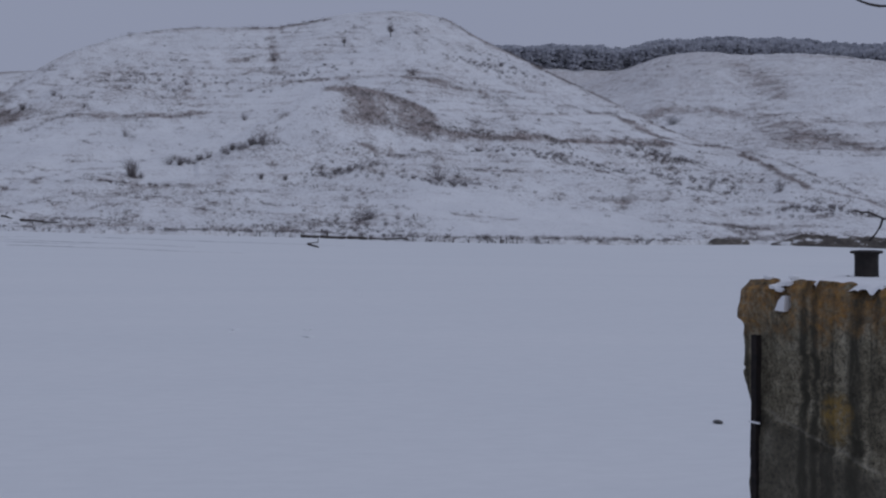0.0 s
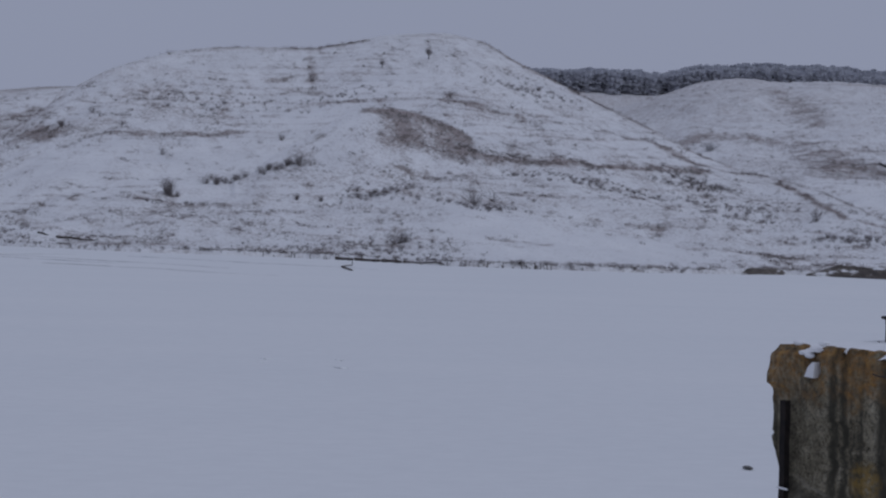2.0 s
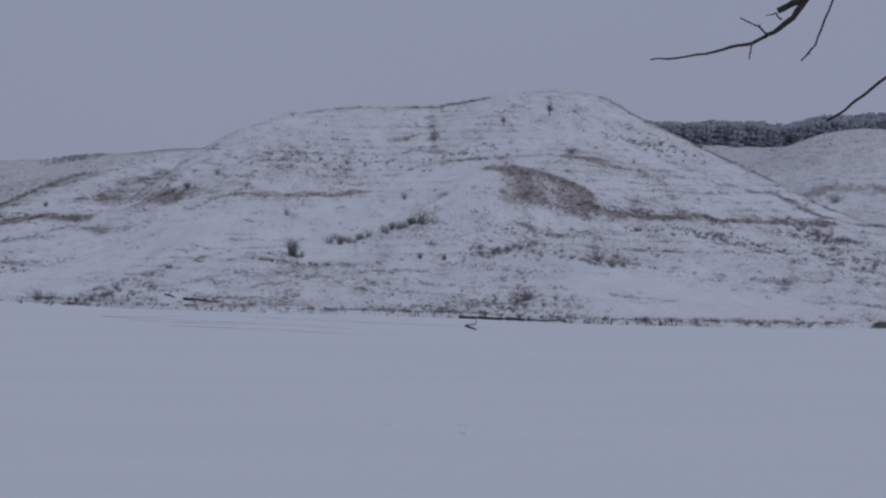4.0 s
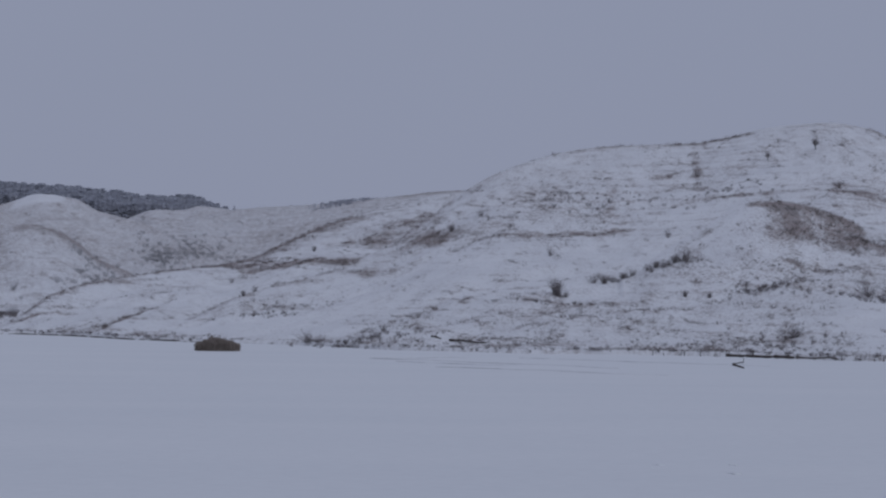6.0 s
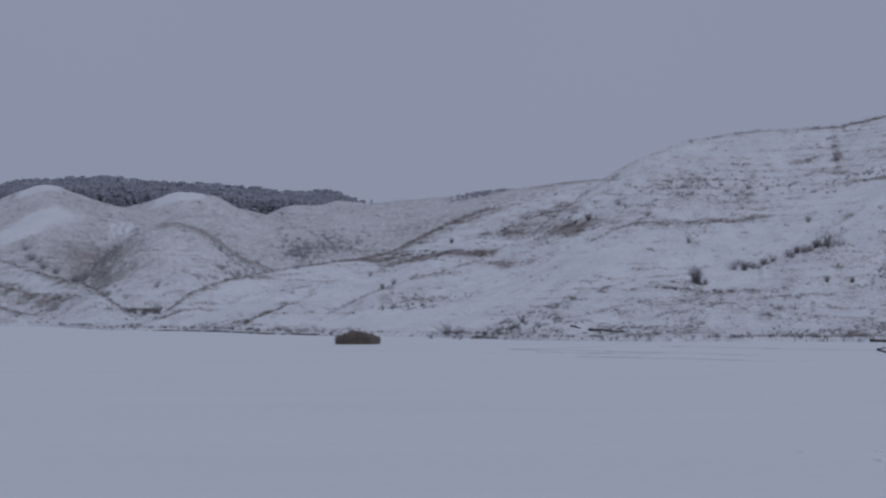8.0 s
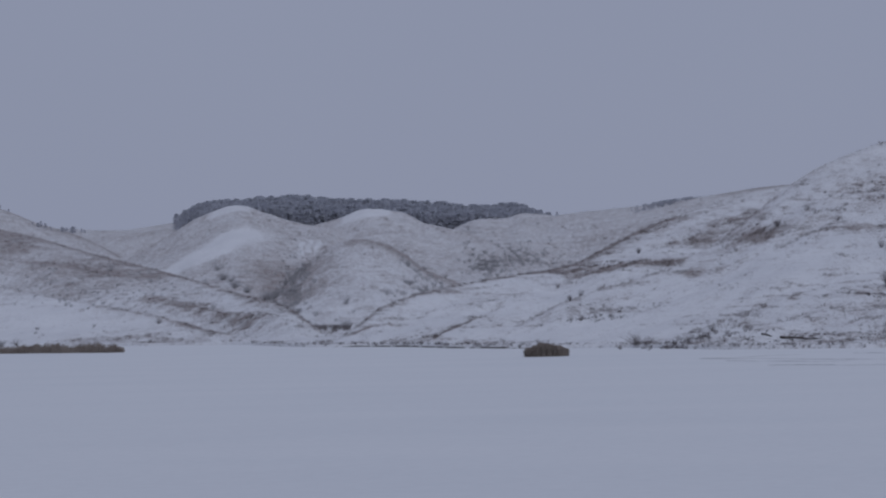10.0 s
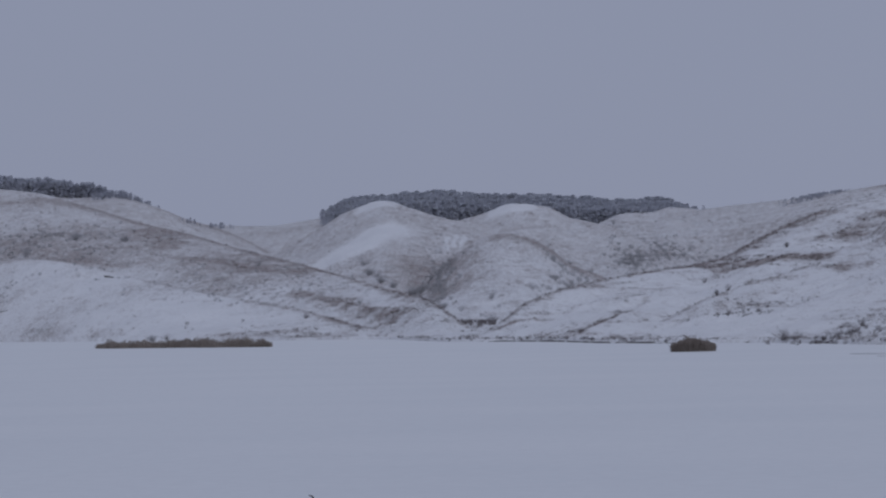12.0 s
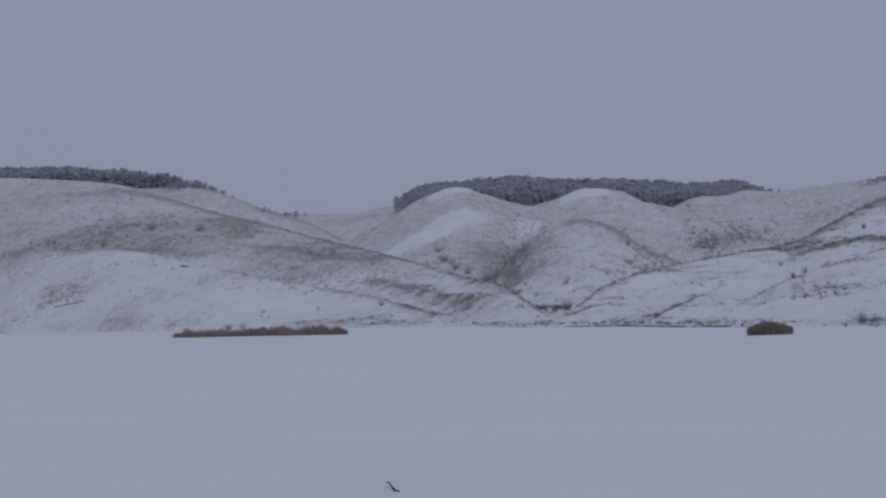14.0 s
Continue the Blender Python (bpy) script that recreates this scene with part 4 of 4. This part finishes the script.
for az, r, h, kind, wide in (
        (2.58, 257, 1.2, 3, 1.3), (0.57, 255, 1.3, 0, 1), (0.82, 250, 1.1, 1, 1.2), (11.65, 494, 2.0, 0, 1.3), (7.84, 943, 2.6, 0, 1), (2.73, 444, 1.3, 2, 0.9),
        (4.83, 329, 1.1, 2, 0.9), (4.5, 333, 1.2, 0, 0.9), (13.97, 637, 2.6, 1, 1.6), (13.75, 632, 2.3, 1, 1.4), (11.6, 483, 2.4, 2, 0.8), (15.56, 492, 2.2, 2, 0.8),
        ):
    shrub(az, r, h, kind, wide)
for az, r, h, kind, wide in (
        (27.04, 780, 3.0, 0, 0.8), (25.4, 739, 3.2, 0, 0.8), (21.8, 484, 1.6, 1, 1.6), (21.38, 477, 1.5, 3, 1.4), (18.59, 646, 2.4, 0, 1), (17.2, 475, 1.0, 1, 1.2),
        (15.33, 674, 3.0, 1, 1.4), (15.58, 684, 2.6, 1, 1.4), (17.21, 476, 1.2, 1, 1.3), (5.2, 400, 1.2, 0, 1), (12.96, 502, 1.5, 1, 1.2),
        ):
    shrub(az, r, h, kind, wide)
# dark bushes in the far gully and on the facing hill
for az, r, h, kind, wide in (
        (13.88, 644, 3.0, 2, 1.5), (13.7, 642, 2.4, 1, 1.2), (15.41, 736, 3.4, 2, 1.3), (15.25, 716, 3.0, 1, 1.2), (15.05, 702, 2.8, 2, 1.2), (14.9, 690, 2.8, 1, 1.3),
        (14.56, 683, 2.6, 3, 1.2), (11.59, 548, 3.2, 2, 0.8), (10.34, 562, 2.6, 2, 0.8), (25.46, 735, 5.0, 2, 0.55), (24.0, 752, 3.0, 3, 1.3), (22.55, 746, 3.0, 3, 1.3),
        ):
    shrub(az, r, h, kind, wide, "haze-grey leafless bush standing in the snowy gully")
# the hedge-like row below the spur
rng = np.random.RandomState(7)
for k, (a0, r0, a1, r1, count) in enumerate(((-5.76, 301.6, -6.9, 301.6, 9), (-7.33, 300.8, -8.54, 300.4, 10))):
    for i in range(count):
        t = i / (count - 1)
        shrub(a0 + (a1 - a0) * t + rng.normal(0, 0.02), r0 + (r1 - r0) * t + rng.normal(0, 0.8), (1.0 + 0.6 * rng.rand()) * (1.6 if k == 1 and t > 0.8 else 1), i % 4, 1.15,
              "leafless dark shrub in a loose hillside row")


def build_hill_tree(az, r, height, seed):
    tree = tagged(new("young_tree"), "small round-crowned bare tree high on the snowy hill", "tree", "trees on the hill")
    tree.matrix_world = Matrix.LocRotScale(place(az, r, -0.05), None, (height, height, height))
    part("trunk", from_data("trunk", *tube([(0, 0, -0.05), (0.01, 0, 0.2), (0, 0.01, 0.45)], 0.05, 0.03, 6), M_BARK), tree)
    rng = np.random.RandomState(seed)
    pieces = []
    for i in range(150):
        d = Vector(rng.normal(0, 1, 3)).normalized() * (0.30 * rng.rand() ** 0.5)
        a = Vector((d.x * 0.5, d.y * 0.5, 0.5 + d.z * 0.6))
        b = Vector((d.x * 1.25, d.y * 1.25, 0.58 + d.z * 1.25 + 0.05)) + Vector(rng.normal(0, 0.05, 3))
        pieces.append(tube([a, a.lerp(b, 0.5) + Vector(rng.normal(0, 0.02, 3)), b], 0.010, 0.005, 3))
    part("crown", from_data("crown", *joined(pieces), M_TWIG), tree)


build_hill_tree(-12.27, 394.8, 2.7, 151)
build_hill_tree(-10.88, 391.2, 2.0, 152)


# ---- scattered tufts and scrub ----
def cover_at(az, r):
    z, shore, near, x, y = land(az, r)
    z2 = land(az, r + 1.5)[0]
    return cover_of(az, r, z, shore, near, x, y, np.abs(z2 - z) / 1.5), np.stack([x, y, np.maximum(z, 0) - 0.04], -1), shore


def tuft_template(seed, blades):
    rng = np.random.RandomState(seed)
    v, f = [], []
    for i in range(blades):
        a, w = rng.rand() * 6.283, 0.035
        bx, by = 0.16 * rng.normal(), 0.16 * rng.normal()
        tx, ty, tz = bx + 0.3 * rng.normal(), by + 0.3 * rng.normal(), 0.55 + 0.45 * rng.rand()
        v += [(bx - w * math.sin(a), by + w * math.cos(a), 0), (bx + w * math.sin(a), by - w * math.cos(a), 0), (tx, ty, tz)]
        f.append((3 * i, 3 * i + 1, 3 * i + 2))
    return v, f


def build_tufts():
    rng = np.random.RandomState(61)
    n = 700000
    az = rng.uniform(-28.5, 30, n)
    r = 205 * (1000 / 205) ** rng.rand(n)
    c, p, shore = cover_at(az, r)
    clump = fbm(p[:, 0] / 5, p[:, 1] / 5, 401, 3) + 0.7 * fbm(p[:, 0] / 1.7, p[:, 1] / 1.7, 403, 2)
    keep = (r > shore + 1.2) & (rng.rand(n) < 1 - 0.75 * smooth(420, 600, r)) & (rng.rand(n) < np.clip((c + 0.55 * clump - 0.22) * 1.2, 0, 1) ** 1.8)
    p, r, c = p[keep][:95000], r[keep][:95000], c[keep][:95000]
    m = len(p)
    size = (0.20 + 0.62 * rng.rand(m) ** 5 + 0.16 * np.clip(c, 0, 1) * rng.rand(m)) * (0.8 + r / 900)
    h = m // 2
    a, b = spread(tuft_template(5, 6), p[:h], size[:h] * 1.3, rng.rand(h) * 6.283, size[:h]), \
        spread(tuft_template(6, 7), p[h:], size[h:] * 1.5, rng.rand(m - h) * 6.283, size[h:] * 0.8)
    me = stuff_mesh("grass_tufts", np.concatenate([a[0], b[0]]), np.concatenate([a[1], b[1] + len(a[0])]), M_TUFT)
    tagged(new("grass_tufts", me), "tufts of dead brown grass poking through thin snow", "grass", kind="stuff")


build_tufts()


def build_heath():
    """Knee-high dark heath in loose clusters on the lower slopes, and tussocks along the waterline."""
    rng = np.random.RandomState(67)
    az, r, h = [], [], []
    # heading and distance of the middle, half widths, how many, height
    for a0, r0, wa, wr, n, tall in ((-20.8, 305, 2.8, 16, 800, 0.34), (-12.0, 292, 1.9, 12, 380, 0.34), (-11.4, 241, 2.4, 7, 460, 0.26), (-5.4, 372, 1.6, 14, 150, 0.36),
                                    (-15.5, 318, 2.6, 3, 260, 0.5), (-3.5, 241, 3.5, 5, 300, 0.27), (-5.5, 262, 3.5, 14, 240, 0.26), (25.5, 745, 2.6, 45, 420, 1.1),
                                    (19.5, 615, 2.6, 45, 420, 0.7), (13.0, 690, 0.6, 70, 260, 1.2), (3.5, 312, 1.0, 5, 70, 0.36), (26.5, 625, 0.7, 12, 90, 0.8),
                                    (2.0, 262, 2.6, 5, 200, 0.28), (-25.2, 288, 1.5, 8, 90, 0.4)):
        q = rng.normal(0, 0.6, (3 * n, 2))
        a, d = a0 + wa * q[:, 0], r0 + wr * q[:, 1]
        x, y = -d * np.sin(np.radians(a)), d * np.cos(np.radians(a))
        keep = np.argsort(-fbm(x / 4.5, y / 4.5, 411, 3) + 0.25 * rng.rand(3 * n))[:n]
        az.append(a[keep])
        r.append(d[keep])
        h.append(tall * (0.45 + 0.9 * rng.rand(n) ** 2))
    a = rng.uniform(-27, 14.5, 1500)
    a = a[fbm(a * 2.1, a * 0, 421, 3) + 0.35 * rng.rand(1500) > 0.2]
    az.append(a)
    r.append(curve(SHORE, a) + 1.0 + 2.6 * rng.rand(len(a)))
    h.append(0.16 + 0.36 * rng.rand(len(a)) ** 3)
    az, r, h = np.concatenate(az), np.concatenate(r), np.concatenate(h)
    _, p, shore = cover_at(az, r)
    on = r > shore - 0.3
    p, h, r = p[on], h[on], r[on]
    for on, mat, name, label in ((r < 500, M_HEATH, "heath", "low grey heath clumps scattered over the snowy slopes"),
                                 (r >= 500, M_HAZED, "hazed_heath", "haze-paled heath clumps on the far slopes")):
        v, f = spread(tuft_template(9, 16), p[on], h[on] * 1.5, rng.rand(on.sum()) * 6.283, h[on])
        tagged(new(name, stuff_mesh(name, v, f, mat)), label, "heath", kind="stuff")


build_heath()


def twig_template(seed, stems):
    """A bare thicket of flat tapering stems with side twigs, about one metre high."""
    rng = np.random.RandomState(seed)
    v, f = [], []
    for i in range(stems):
        a, lean = rng.rand() * 6.283, 0.6 * rng.rand() ** 0.7
        foot = np.array([0.15 * rng.normal(), 0.15 * rng.normal(), -0.08])
        tip = np.array([lean * math.cos(a), lean * math.sin(a), 0.65 + 0.35 * rng.rand() - 0.2 * lean])
        for k in range(4):
            b, e = (foot, tip) if k == 0 else (foot + (tip - foot) * (0.25 + 0.6 * rng.rand()), None)
            e = b + np.array([0.18 * rng.normal(), 0.18 * rng.normal(), 0.1 + 0.25 * rng.rand()]) if e is None else e
            side = np.cross(e - b, rng.normal(0, 1, 3))
            side *= (0.024 if k == 0 else 0.016) / np.linalg.norm(side)
            v += [tuple(b - side), tuple(b + side), tuple(e)]
            f.append((len(v) - 3, len(v) - 2, len(v) - 1))
    return v, f


def build_scrub():
    """Low grey thickets in the gullies and along the shore."""
    rng = np.random.RandomState(71)
    az, r, h = [], [], []
    thickets = [
        (7.3, 768, 0.5, 24, 120, 1.8), (6.4, 800, 1.0, 36, 170, 1.7), (13.2, 640, 0.5, 60, 150, 1.8), (9.3, 600, 0.5, 50, 110, 1.6), (14.6, 610, 0.8, 20, 70, 2.2),
        (25.5, 760, 2.0, 40, 160, 1.6), (22.5, 640, 2.0, 50, 120, 1.0), (18.5, 560, 2.0, 40, 110, 1.0), (12.2, 480, 1.0, 30, 130, 1.2),
        (-11.2, 240, 1.4, 7, 60, 0.6), (-9.0, 237, 1.6, 4, 50, 0.45), (-17.0, 306, 2.2, 3, 100, 0.7), (-20.3, 322, 1.0, 5, 70, 0.9),
    ]
    thickets += [
        (-21.5, 305, 1.5, 8, 70, 0.7), (-14.0, 277, 1.2, 4, 60, 0.8), (-10.9, 284, 0.9, 4, 50, 0.8), (-25.2, 275, 1.2, 5, 60, 0.9),
        (-4.6, 280, 1.0, 2, 40, 0.5), (-2.0, 243, 2.5, 4, 50, 0.45), (1.5, 250, 1.2, 4, 60, 0.7), (27, 628, 1.2, 8, 90, 0.9),
        (4.0, 309, 0.8, 2, 40, 0.6), (-15.5, 385, 1.0, 5, 60, 0.8), (-9.2, 372, 1.4, 6, 50, 0.7), (-5.5, 372, 2.0, 14, 70, 0.7),
    ]
    for a0, r0, wa, wr, n, tall in thickets:
        az.append(a0 + wa * rng.normal(0, 0.7, n))
        r.append(r0 + wr * rng.normal(0, 0.7, n))
        h.append(tall * (0.5 + 0.7 * rng.rand(n)))
    az, r, h = np.concatenate(az), np.concatenate(r), np.concatenate(h)
    # the line of dead stems along the waterline
    a2 = np.concatenate([rng.uniform(-21, -8.2, 230), rng.uniform(-8.2, 3.0, 170), rng.uniform(5.5, 14.5, 260)])
    s2 = np.array([shore_at(q) for q in a2])
    az, r, h = np.concatenate([az, a2]), np.concatenate([r, s2 + 0.6 + 1.2 * rng.rand(len(a2))]), np.concatenate([h, 0.12 + 0.6 * rng.rand(len(a2)) ** 3])
    _, p, _ = cover_at(az, r)
    template = twig_template(131, 16)
    turns = rng.rand(len(p)) * 6.283
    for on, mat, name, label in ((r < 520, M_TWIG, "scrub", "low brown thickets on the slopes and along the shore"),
                                 (r >= 520, M_HAZED, "hazed_scrub", "pale haze-toned thickets in the far gullies")):
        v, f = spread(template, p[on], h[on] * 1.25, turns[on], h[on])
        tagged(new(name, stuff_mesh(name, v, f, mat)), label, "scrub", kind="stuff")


build_scrub()


# ---- pine woods on the skyline ----
def pine_template(seed):
    """A shaggy pine one metre high: a tapered trunk and ragged sprays, dense down to the brush at its foot."""
    rng = np.random.RandomState(seed)
    v, f = tube([(0, 0, -0.05), (0.01, 0, 0.5), (0, 0, 0.9)], 0.02, 0.006, 3)
    for i in range(56):
        z = 0.04 + 0.9 * rng.rand()
        wide = 0.20 * min(1.0, 1.75 * (1.03 - z)) ** 0.7 * (0.75 + 0.25 * min(1, z / 0.4))
        a, q = rng.rand() * 6.283, wide * rng.rand() ** 0.4
        at = np.array([q * math.cos(a), q * math.sin(a), z])
        out = np.array([math.cos(a), math.sin(a), 0.15 + 0.5 * z]) + 0.5 * rng.normal(0, 1, 3)
        out *= rng.uniform(0.08, 0.13) / np.linalg.norm(out)
        side = np.cross(out, rng.normal(0, 1, 3))
        side *= rng.uniform(0.07, 0.11) / np.linalg.norm(side)
        v += [tuple(at - side - out * 0.5), tuple(at + side - out * 0.4), tuple(at + out)]
        f.append((len(v) - 3, len(v) - 2, len(v) - 1))
    return v, [q for q in f if len(q) in (3, 4)]


def build_wood(name, label, az0, az1, r0, r1, step, tall, seed, thin=0.0, taper=0.9):
    rng = np.random.RandomState(seed)
    az, r = [], []
    rr = r0
    while rr <= r1:
        n = int(radians(az1 - az0) * rr / step)
        az.append(np.linspace(az0, az1, n) + rng.normal(0, 0.08, n))
        r.append(np.full(n, rr) + rng.normal(0, 1.5, n))
        rr += step * 1.7
    az, r = np.concatenate(az), np.concatenate(r)
    edge = smooth(-0.1, taper, np.minimum(az - az0, az1 - az))
    keep = rng.rand(len(az)) > thin
    az, r, edge = az[keep], r[keep], edge[keep]
    z, _, _, x, y = land(az, r)
    h = tall * (0.88 + 0.13 * rng.rand(len(az))) * (1 + 0.22 * fbm(az * 1.1, r / 40, seed, 3)) * (0.55 + 0.45 * edge)
    p = np.stack([x, y, z - 0.2], -1)
    k = len(az) // 2
    order = rng.permutation(len(az))
    a, b = order[:k], order[k:]
    v1, f1 = spread(pine_template(seed), p[a], h[a] * 1.3, rng.rand(k) * 6.283, h[a])
    v2, f2 = spread(pine_template(seed + 1), p[b], h[b] * 1.45, rng.rand(len(b)) * 6.283, h[b] * 0.95)
    me = stuff_mesh(name, np.concatenate([v1, v2]), np.concatenate([f1, f2 + len(v1)]), M_PINE)
    tagged(new(name, me), label, "pine wood", kind="stuff")


build_wood("pine_wood", "dense haze-paled pine wood along the far skyline", -21.4, -13.5, 1064, 1115, 2.5, 12.4, 501, taper=0.3)
build_wood("pine_wood", "taller dense haze-paled pine wood along the far skyline", -34, -21.2, 1062, 1115, 2.5, 11.8, 505, taper=0.2)
build_wood("pine_wood", "dense haze-paled pine wood behind the rounded hills", 5.5, 16.5, 1085, 1155, 2.6, 12.3, 511, taper=1.0)
build_wood("pine_wood", "haze-paled pine wood on the crest of the hill", 22.6, 34, 1105, 1150, 2.5, 10.0, 521, taper=1.2)
build_wood("pine_row", "thinning end of the pine wood on the hill", 21.7, 23.4, 1085, 1112, 2.3, 5.2, 523, 0.08)
build_wood("pine_row", "few dark pines standing on the falling ridge", 20.35, 20.75, 1050, 1056, 2.4, 3.8, 525, 0.1, 0.2)
build_wood("pine_row", "few dark pines standing on the falling ridge", 19.95, 20.2, 1050, 1056, 2.4, 3.3, 527, 0.1, 0.1)
build_wood("pine_row", "small clump of pines on the far ridge", 19.4, 19.85, 1262, 1275, 2.6, 5.2, 531, 0.0, 0.25)
build_wood("pine_row", "few low trees on a far ridge", 16.9, 17.6, 1262, 1275, 4.0, 3.0, 533, 0.6)
build_wood("pine_row", "thin broken row of small trees on a far ridge", 4.6, 5.6, 990, 1010, 5.0, 4.0, 541, 0.5)
build_wood("pine_wood", "low haze-paled wood behind the far ridge", 0.9, 2.8, 900, 922, 1.5, 2.0, 543)


# ---- small things on the ice and the shore ----
def tubed_thing(name, label, category, paths, mat, group=""):
    """A thing of bent tapered sticks; paths are (points, thick, thin)."""
    root = tagged(new(name), label, category, group)
    root.location = paths[0][0][0]
    for i, (points, r0, r1) in enumerate(paths):
        local = [Vector(q) - root.location for q in points]
        part("stem" if i == 0 else "side_branch", from_data(name, *tube(local, r0, r1, 7, 0.35, i + 3), mat, True), root)
    return root


def stick_on_ice():
    b, c, d = polar(-9.9, 190, 0.14), polar(-10.22, 180.5, 0.07), polar(-10.2, 197, 0.12)
    tubed_thing("driftwood_branch", "forked grey driftwood branch frozen into the ice", "driftwood",
                [(wavy(b, c, 6, 0.03, 5), 0.10, 0.06), (wavy(b, d, 6, 0.04, 6), 0.07, 0.05), (wavy(d, d + Vector((0.05, 0, 0.55)), 3, 0.02, 8), 0.05, 0.03)], M_WOOD)
    a, b = polar(17.2, 56.9, 0.12), polar(16.95, 55.2, 0.02)
    tubed_thing("fallen_twig", "short dark twig sticking out of the snowy ice", "twig",
                [([b, b.lerp(a, 0.35) + Vector((0, 0, 0.02)), b.lerp(a, 0.7) + Vector((0, 0, 0.05)), a], 0.035, 0.02),
                 ([b, b + Vector((0.10, -0.05, -0.01)), b + Vector((0.17, -0.08, 0.0))], 0.03, 0.015)], M_BARK)


stick_on_ice()


def lump(name, label, category, at, size, mat, seed, group=""):
    bm = bmesh.new()
    bmesh.ops.create_icosphere(bm, subdivisions=3, radius=1.0)
    for v in bm.verts:
        k = 1 + 0.45 * noise.noise(v.co * 1.7 + Vector((seed, 0, 0))) + 0.18 * noise.noise(v.co * 4.1 + Vector((0, seed, 0)))
        v.co = Vector((v.co.x * size[0], v.co.y * size[1], v.co.z * size[2])) * k
    me = bpy.data.meshes.new(name)
    bm.to_mesh(me)
    bm.free()
    me.materials.append(mat)
    ob = tagged(new(name, me), label, category, group)
    ob.location = at
    return ob


lump("stone", "small dark stone lying on the snowy ice", "stone", polar(-22.36, 41.8, 0.03), (0.08, 0.16, 0.04), M_STONE, 7.4)
for az, r, w, s in ((-7.75, 67.5, 0.22, 1.0), (-9.95, 68.0, 0.2, 2.0), (-10.0, 64.6, 0.26, 3.0), (-7.6, 66.0, 0.15, 4.0)):
    lump("ice_chunk", "flat bluish ice chunk drifted over with snow", "ice", polar(az, r, 0.0), (w, w * 1.3, 0.05), M_ICE, s, "ice chunks")


def shore_log(label, a0, r0, a1, r1, thick, lift, seed):
    a, b = place(a0, r0, lift), place(a1, r1, lift)
    tubed_thing("fallen_log", label, "log", [(wavy(a, b, 8, 0.06, seed), thick, thick * 0.45),
                                               (wavy(a.lerp(b, 0.3), a.lerp(b, 0.45) + Vector((0.2, 0, 0.5)), 3, 0.03, seed + 1), thick * 0.4, thick * 0.2)], M_WOOD)


shore_log("dark fallen log lying along the snowy shore", -1.4, 241.5, -2.5, 237.5, 0.16, 0.15, 11)
shore_log("short dark log end beside the shore", -0.85, 243, -1.15, 242, 0.13, 0.15, 13)
shore_log("thin fallen branch on the open snowfield", 26.9, 617, 26.0, 606, 0.16, 0.15, 15)
shore_log("dark fallen branch on the snowy slope", 23.15, 598, 22.9, 594, 0.28, 0.25, 17)


def build_revetment():
    """A low rotten timber edge with leaning stakes along the waterline."""
    edge = tagged(new("timber_revetment"), "low rotten timber shore edging with leaning stakes", "shore edging")
    shore = shore_at
    rng = np.random.RandomState(19)
    az = -9.7
    while az > -12.4:
        nxt = az - rng.uniform(0.55, 0.9)
        thick = 0.17 if az > -11.5 else 0.10
        a, b = polar(az, shore(az) - 0.4, 0.22), polar(nxt + 0.06, shore(nxt) - 0.4, 0.20)
        part("beam", from_data("beam", *tube(wavy(a, b, 5, 0.05, int(-az * 100)), thick, thick * 0.9, 7, 0.4, 5), M_WOOD), edge)
        az = nxt
    for k in range(44):
        a = rng.uniform(-16.5, -7.0)
        foot = polar(a, shore(a) - 0.6, -0.2)
        tip = foot + Vector((rng.normal() * 0.08, rng.normal() * 0.08, rng.uniform(0.45, 1.0)))
        part("stake", from_data("stake", *tube([foot, foot.lerp(tip, 0.5), tip], 0.06, 0.045, 6, 0.3, k), M_WOOD), edge)


build_revetment()


def build_bank(az0, az1, tall, seed):
    """A bare eroded earth bank at the waterline, snow caught on its steps."""
    n, m = 150, 14
    rows = []
    for i in range(n):
        a = az0 + (az1 - az0) * i / (n - 1)
        s = shore_at(a)
        ends = min(1, 8 * min(i, n - 1 - i) / n)
        h = tall * (0.85 + 0.25 * float(fbm(np.array([a * 3.1]), np.array([seed * 1.0]), seed, 3)[0])) * (0.15 + 0.85 * ends)
        cols = []
        for j in range(m):
            t = j / (m - 1)
            bulge = 0.5 * float(fbm(np.array([a * 9.0]), np.array([t * 4.0]), seed + 3, 3)[0])
            cols.append(polar(a, s - 1.6 + 1.0 * t ** 1.5 + bulge * t * (1 - t) * 3 + (2.5 if j == m - 1 else 0), -0.15 + (h + 0.15) * min(1, t * 1.1) - (0.5 if j == m - 1 else 0)))
        rows.append(cols)
    me = grid_mesh("earth_bank", np.array([[tuple(q) for q in row] for row in rows]), M_EARTH)
    return tagged(new("earth_bank", me), "eroded dark earth bank with snow on its ledges", "bank", kind="structure")


build_bank(-23.25, -21.9, 0.8, 601)
build_bank(-31.0, -23.8, 1.6, 611)


def build_ice_ridges():
    for k, (a0, r0, a1, r1) in enumerate(((1.0, 196, -6.5, 176), (0.2, 188, -3.5, 178), (-1.0, 171, -8.0, 158), (0.9, 198, -2.0, 205), (-3.5, 205, -11, 188))):
        pts = []
        for i in range(31):
            t = i / 30
            pts.append(polar(a0 + (a1 - a0) * t, r0 + (r1 - r0) * t + 3 * float(fbm(np.array([t * 4.0]), np.array([k * 3.0]), 801, 3)[0]), 0.0))
        v, f = tube(pts, 0.065, 0.03, 6, 0.9, k)
        tagged(new("ice_ridge", from_data("ice_ridge", v, f, M_SLUSH)), "thin grey pressure ridge across the snowy ice", "ice ridge", "ice ridges")


build_ice_ridges()


build_bank(6.0, 12.0, 0.22, 631)
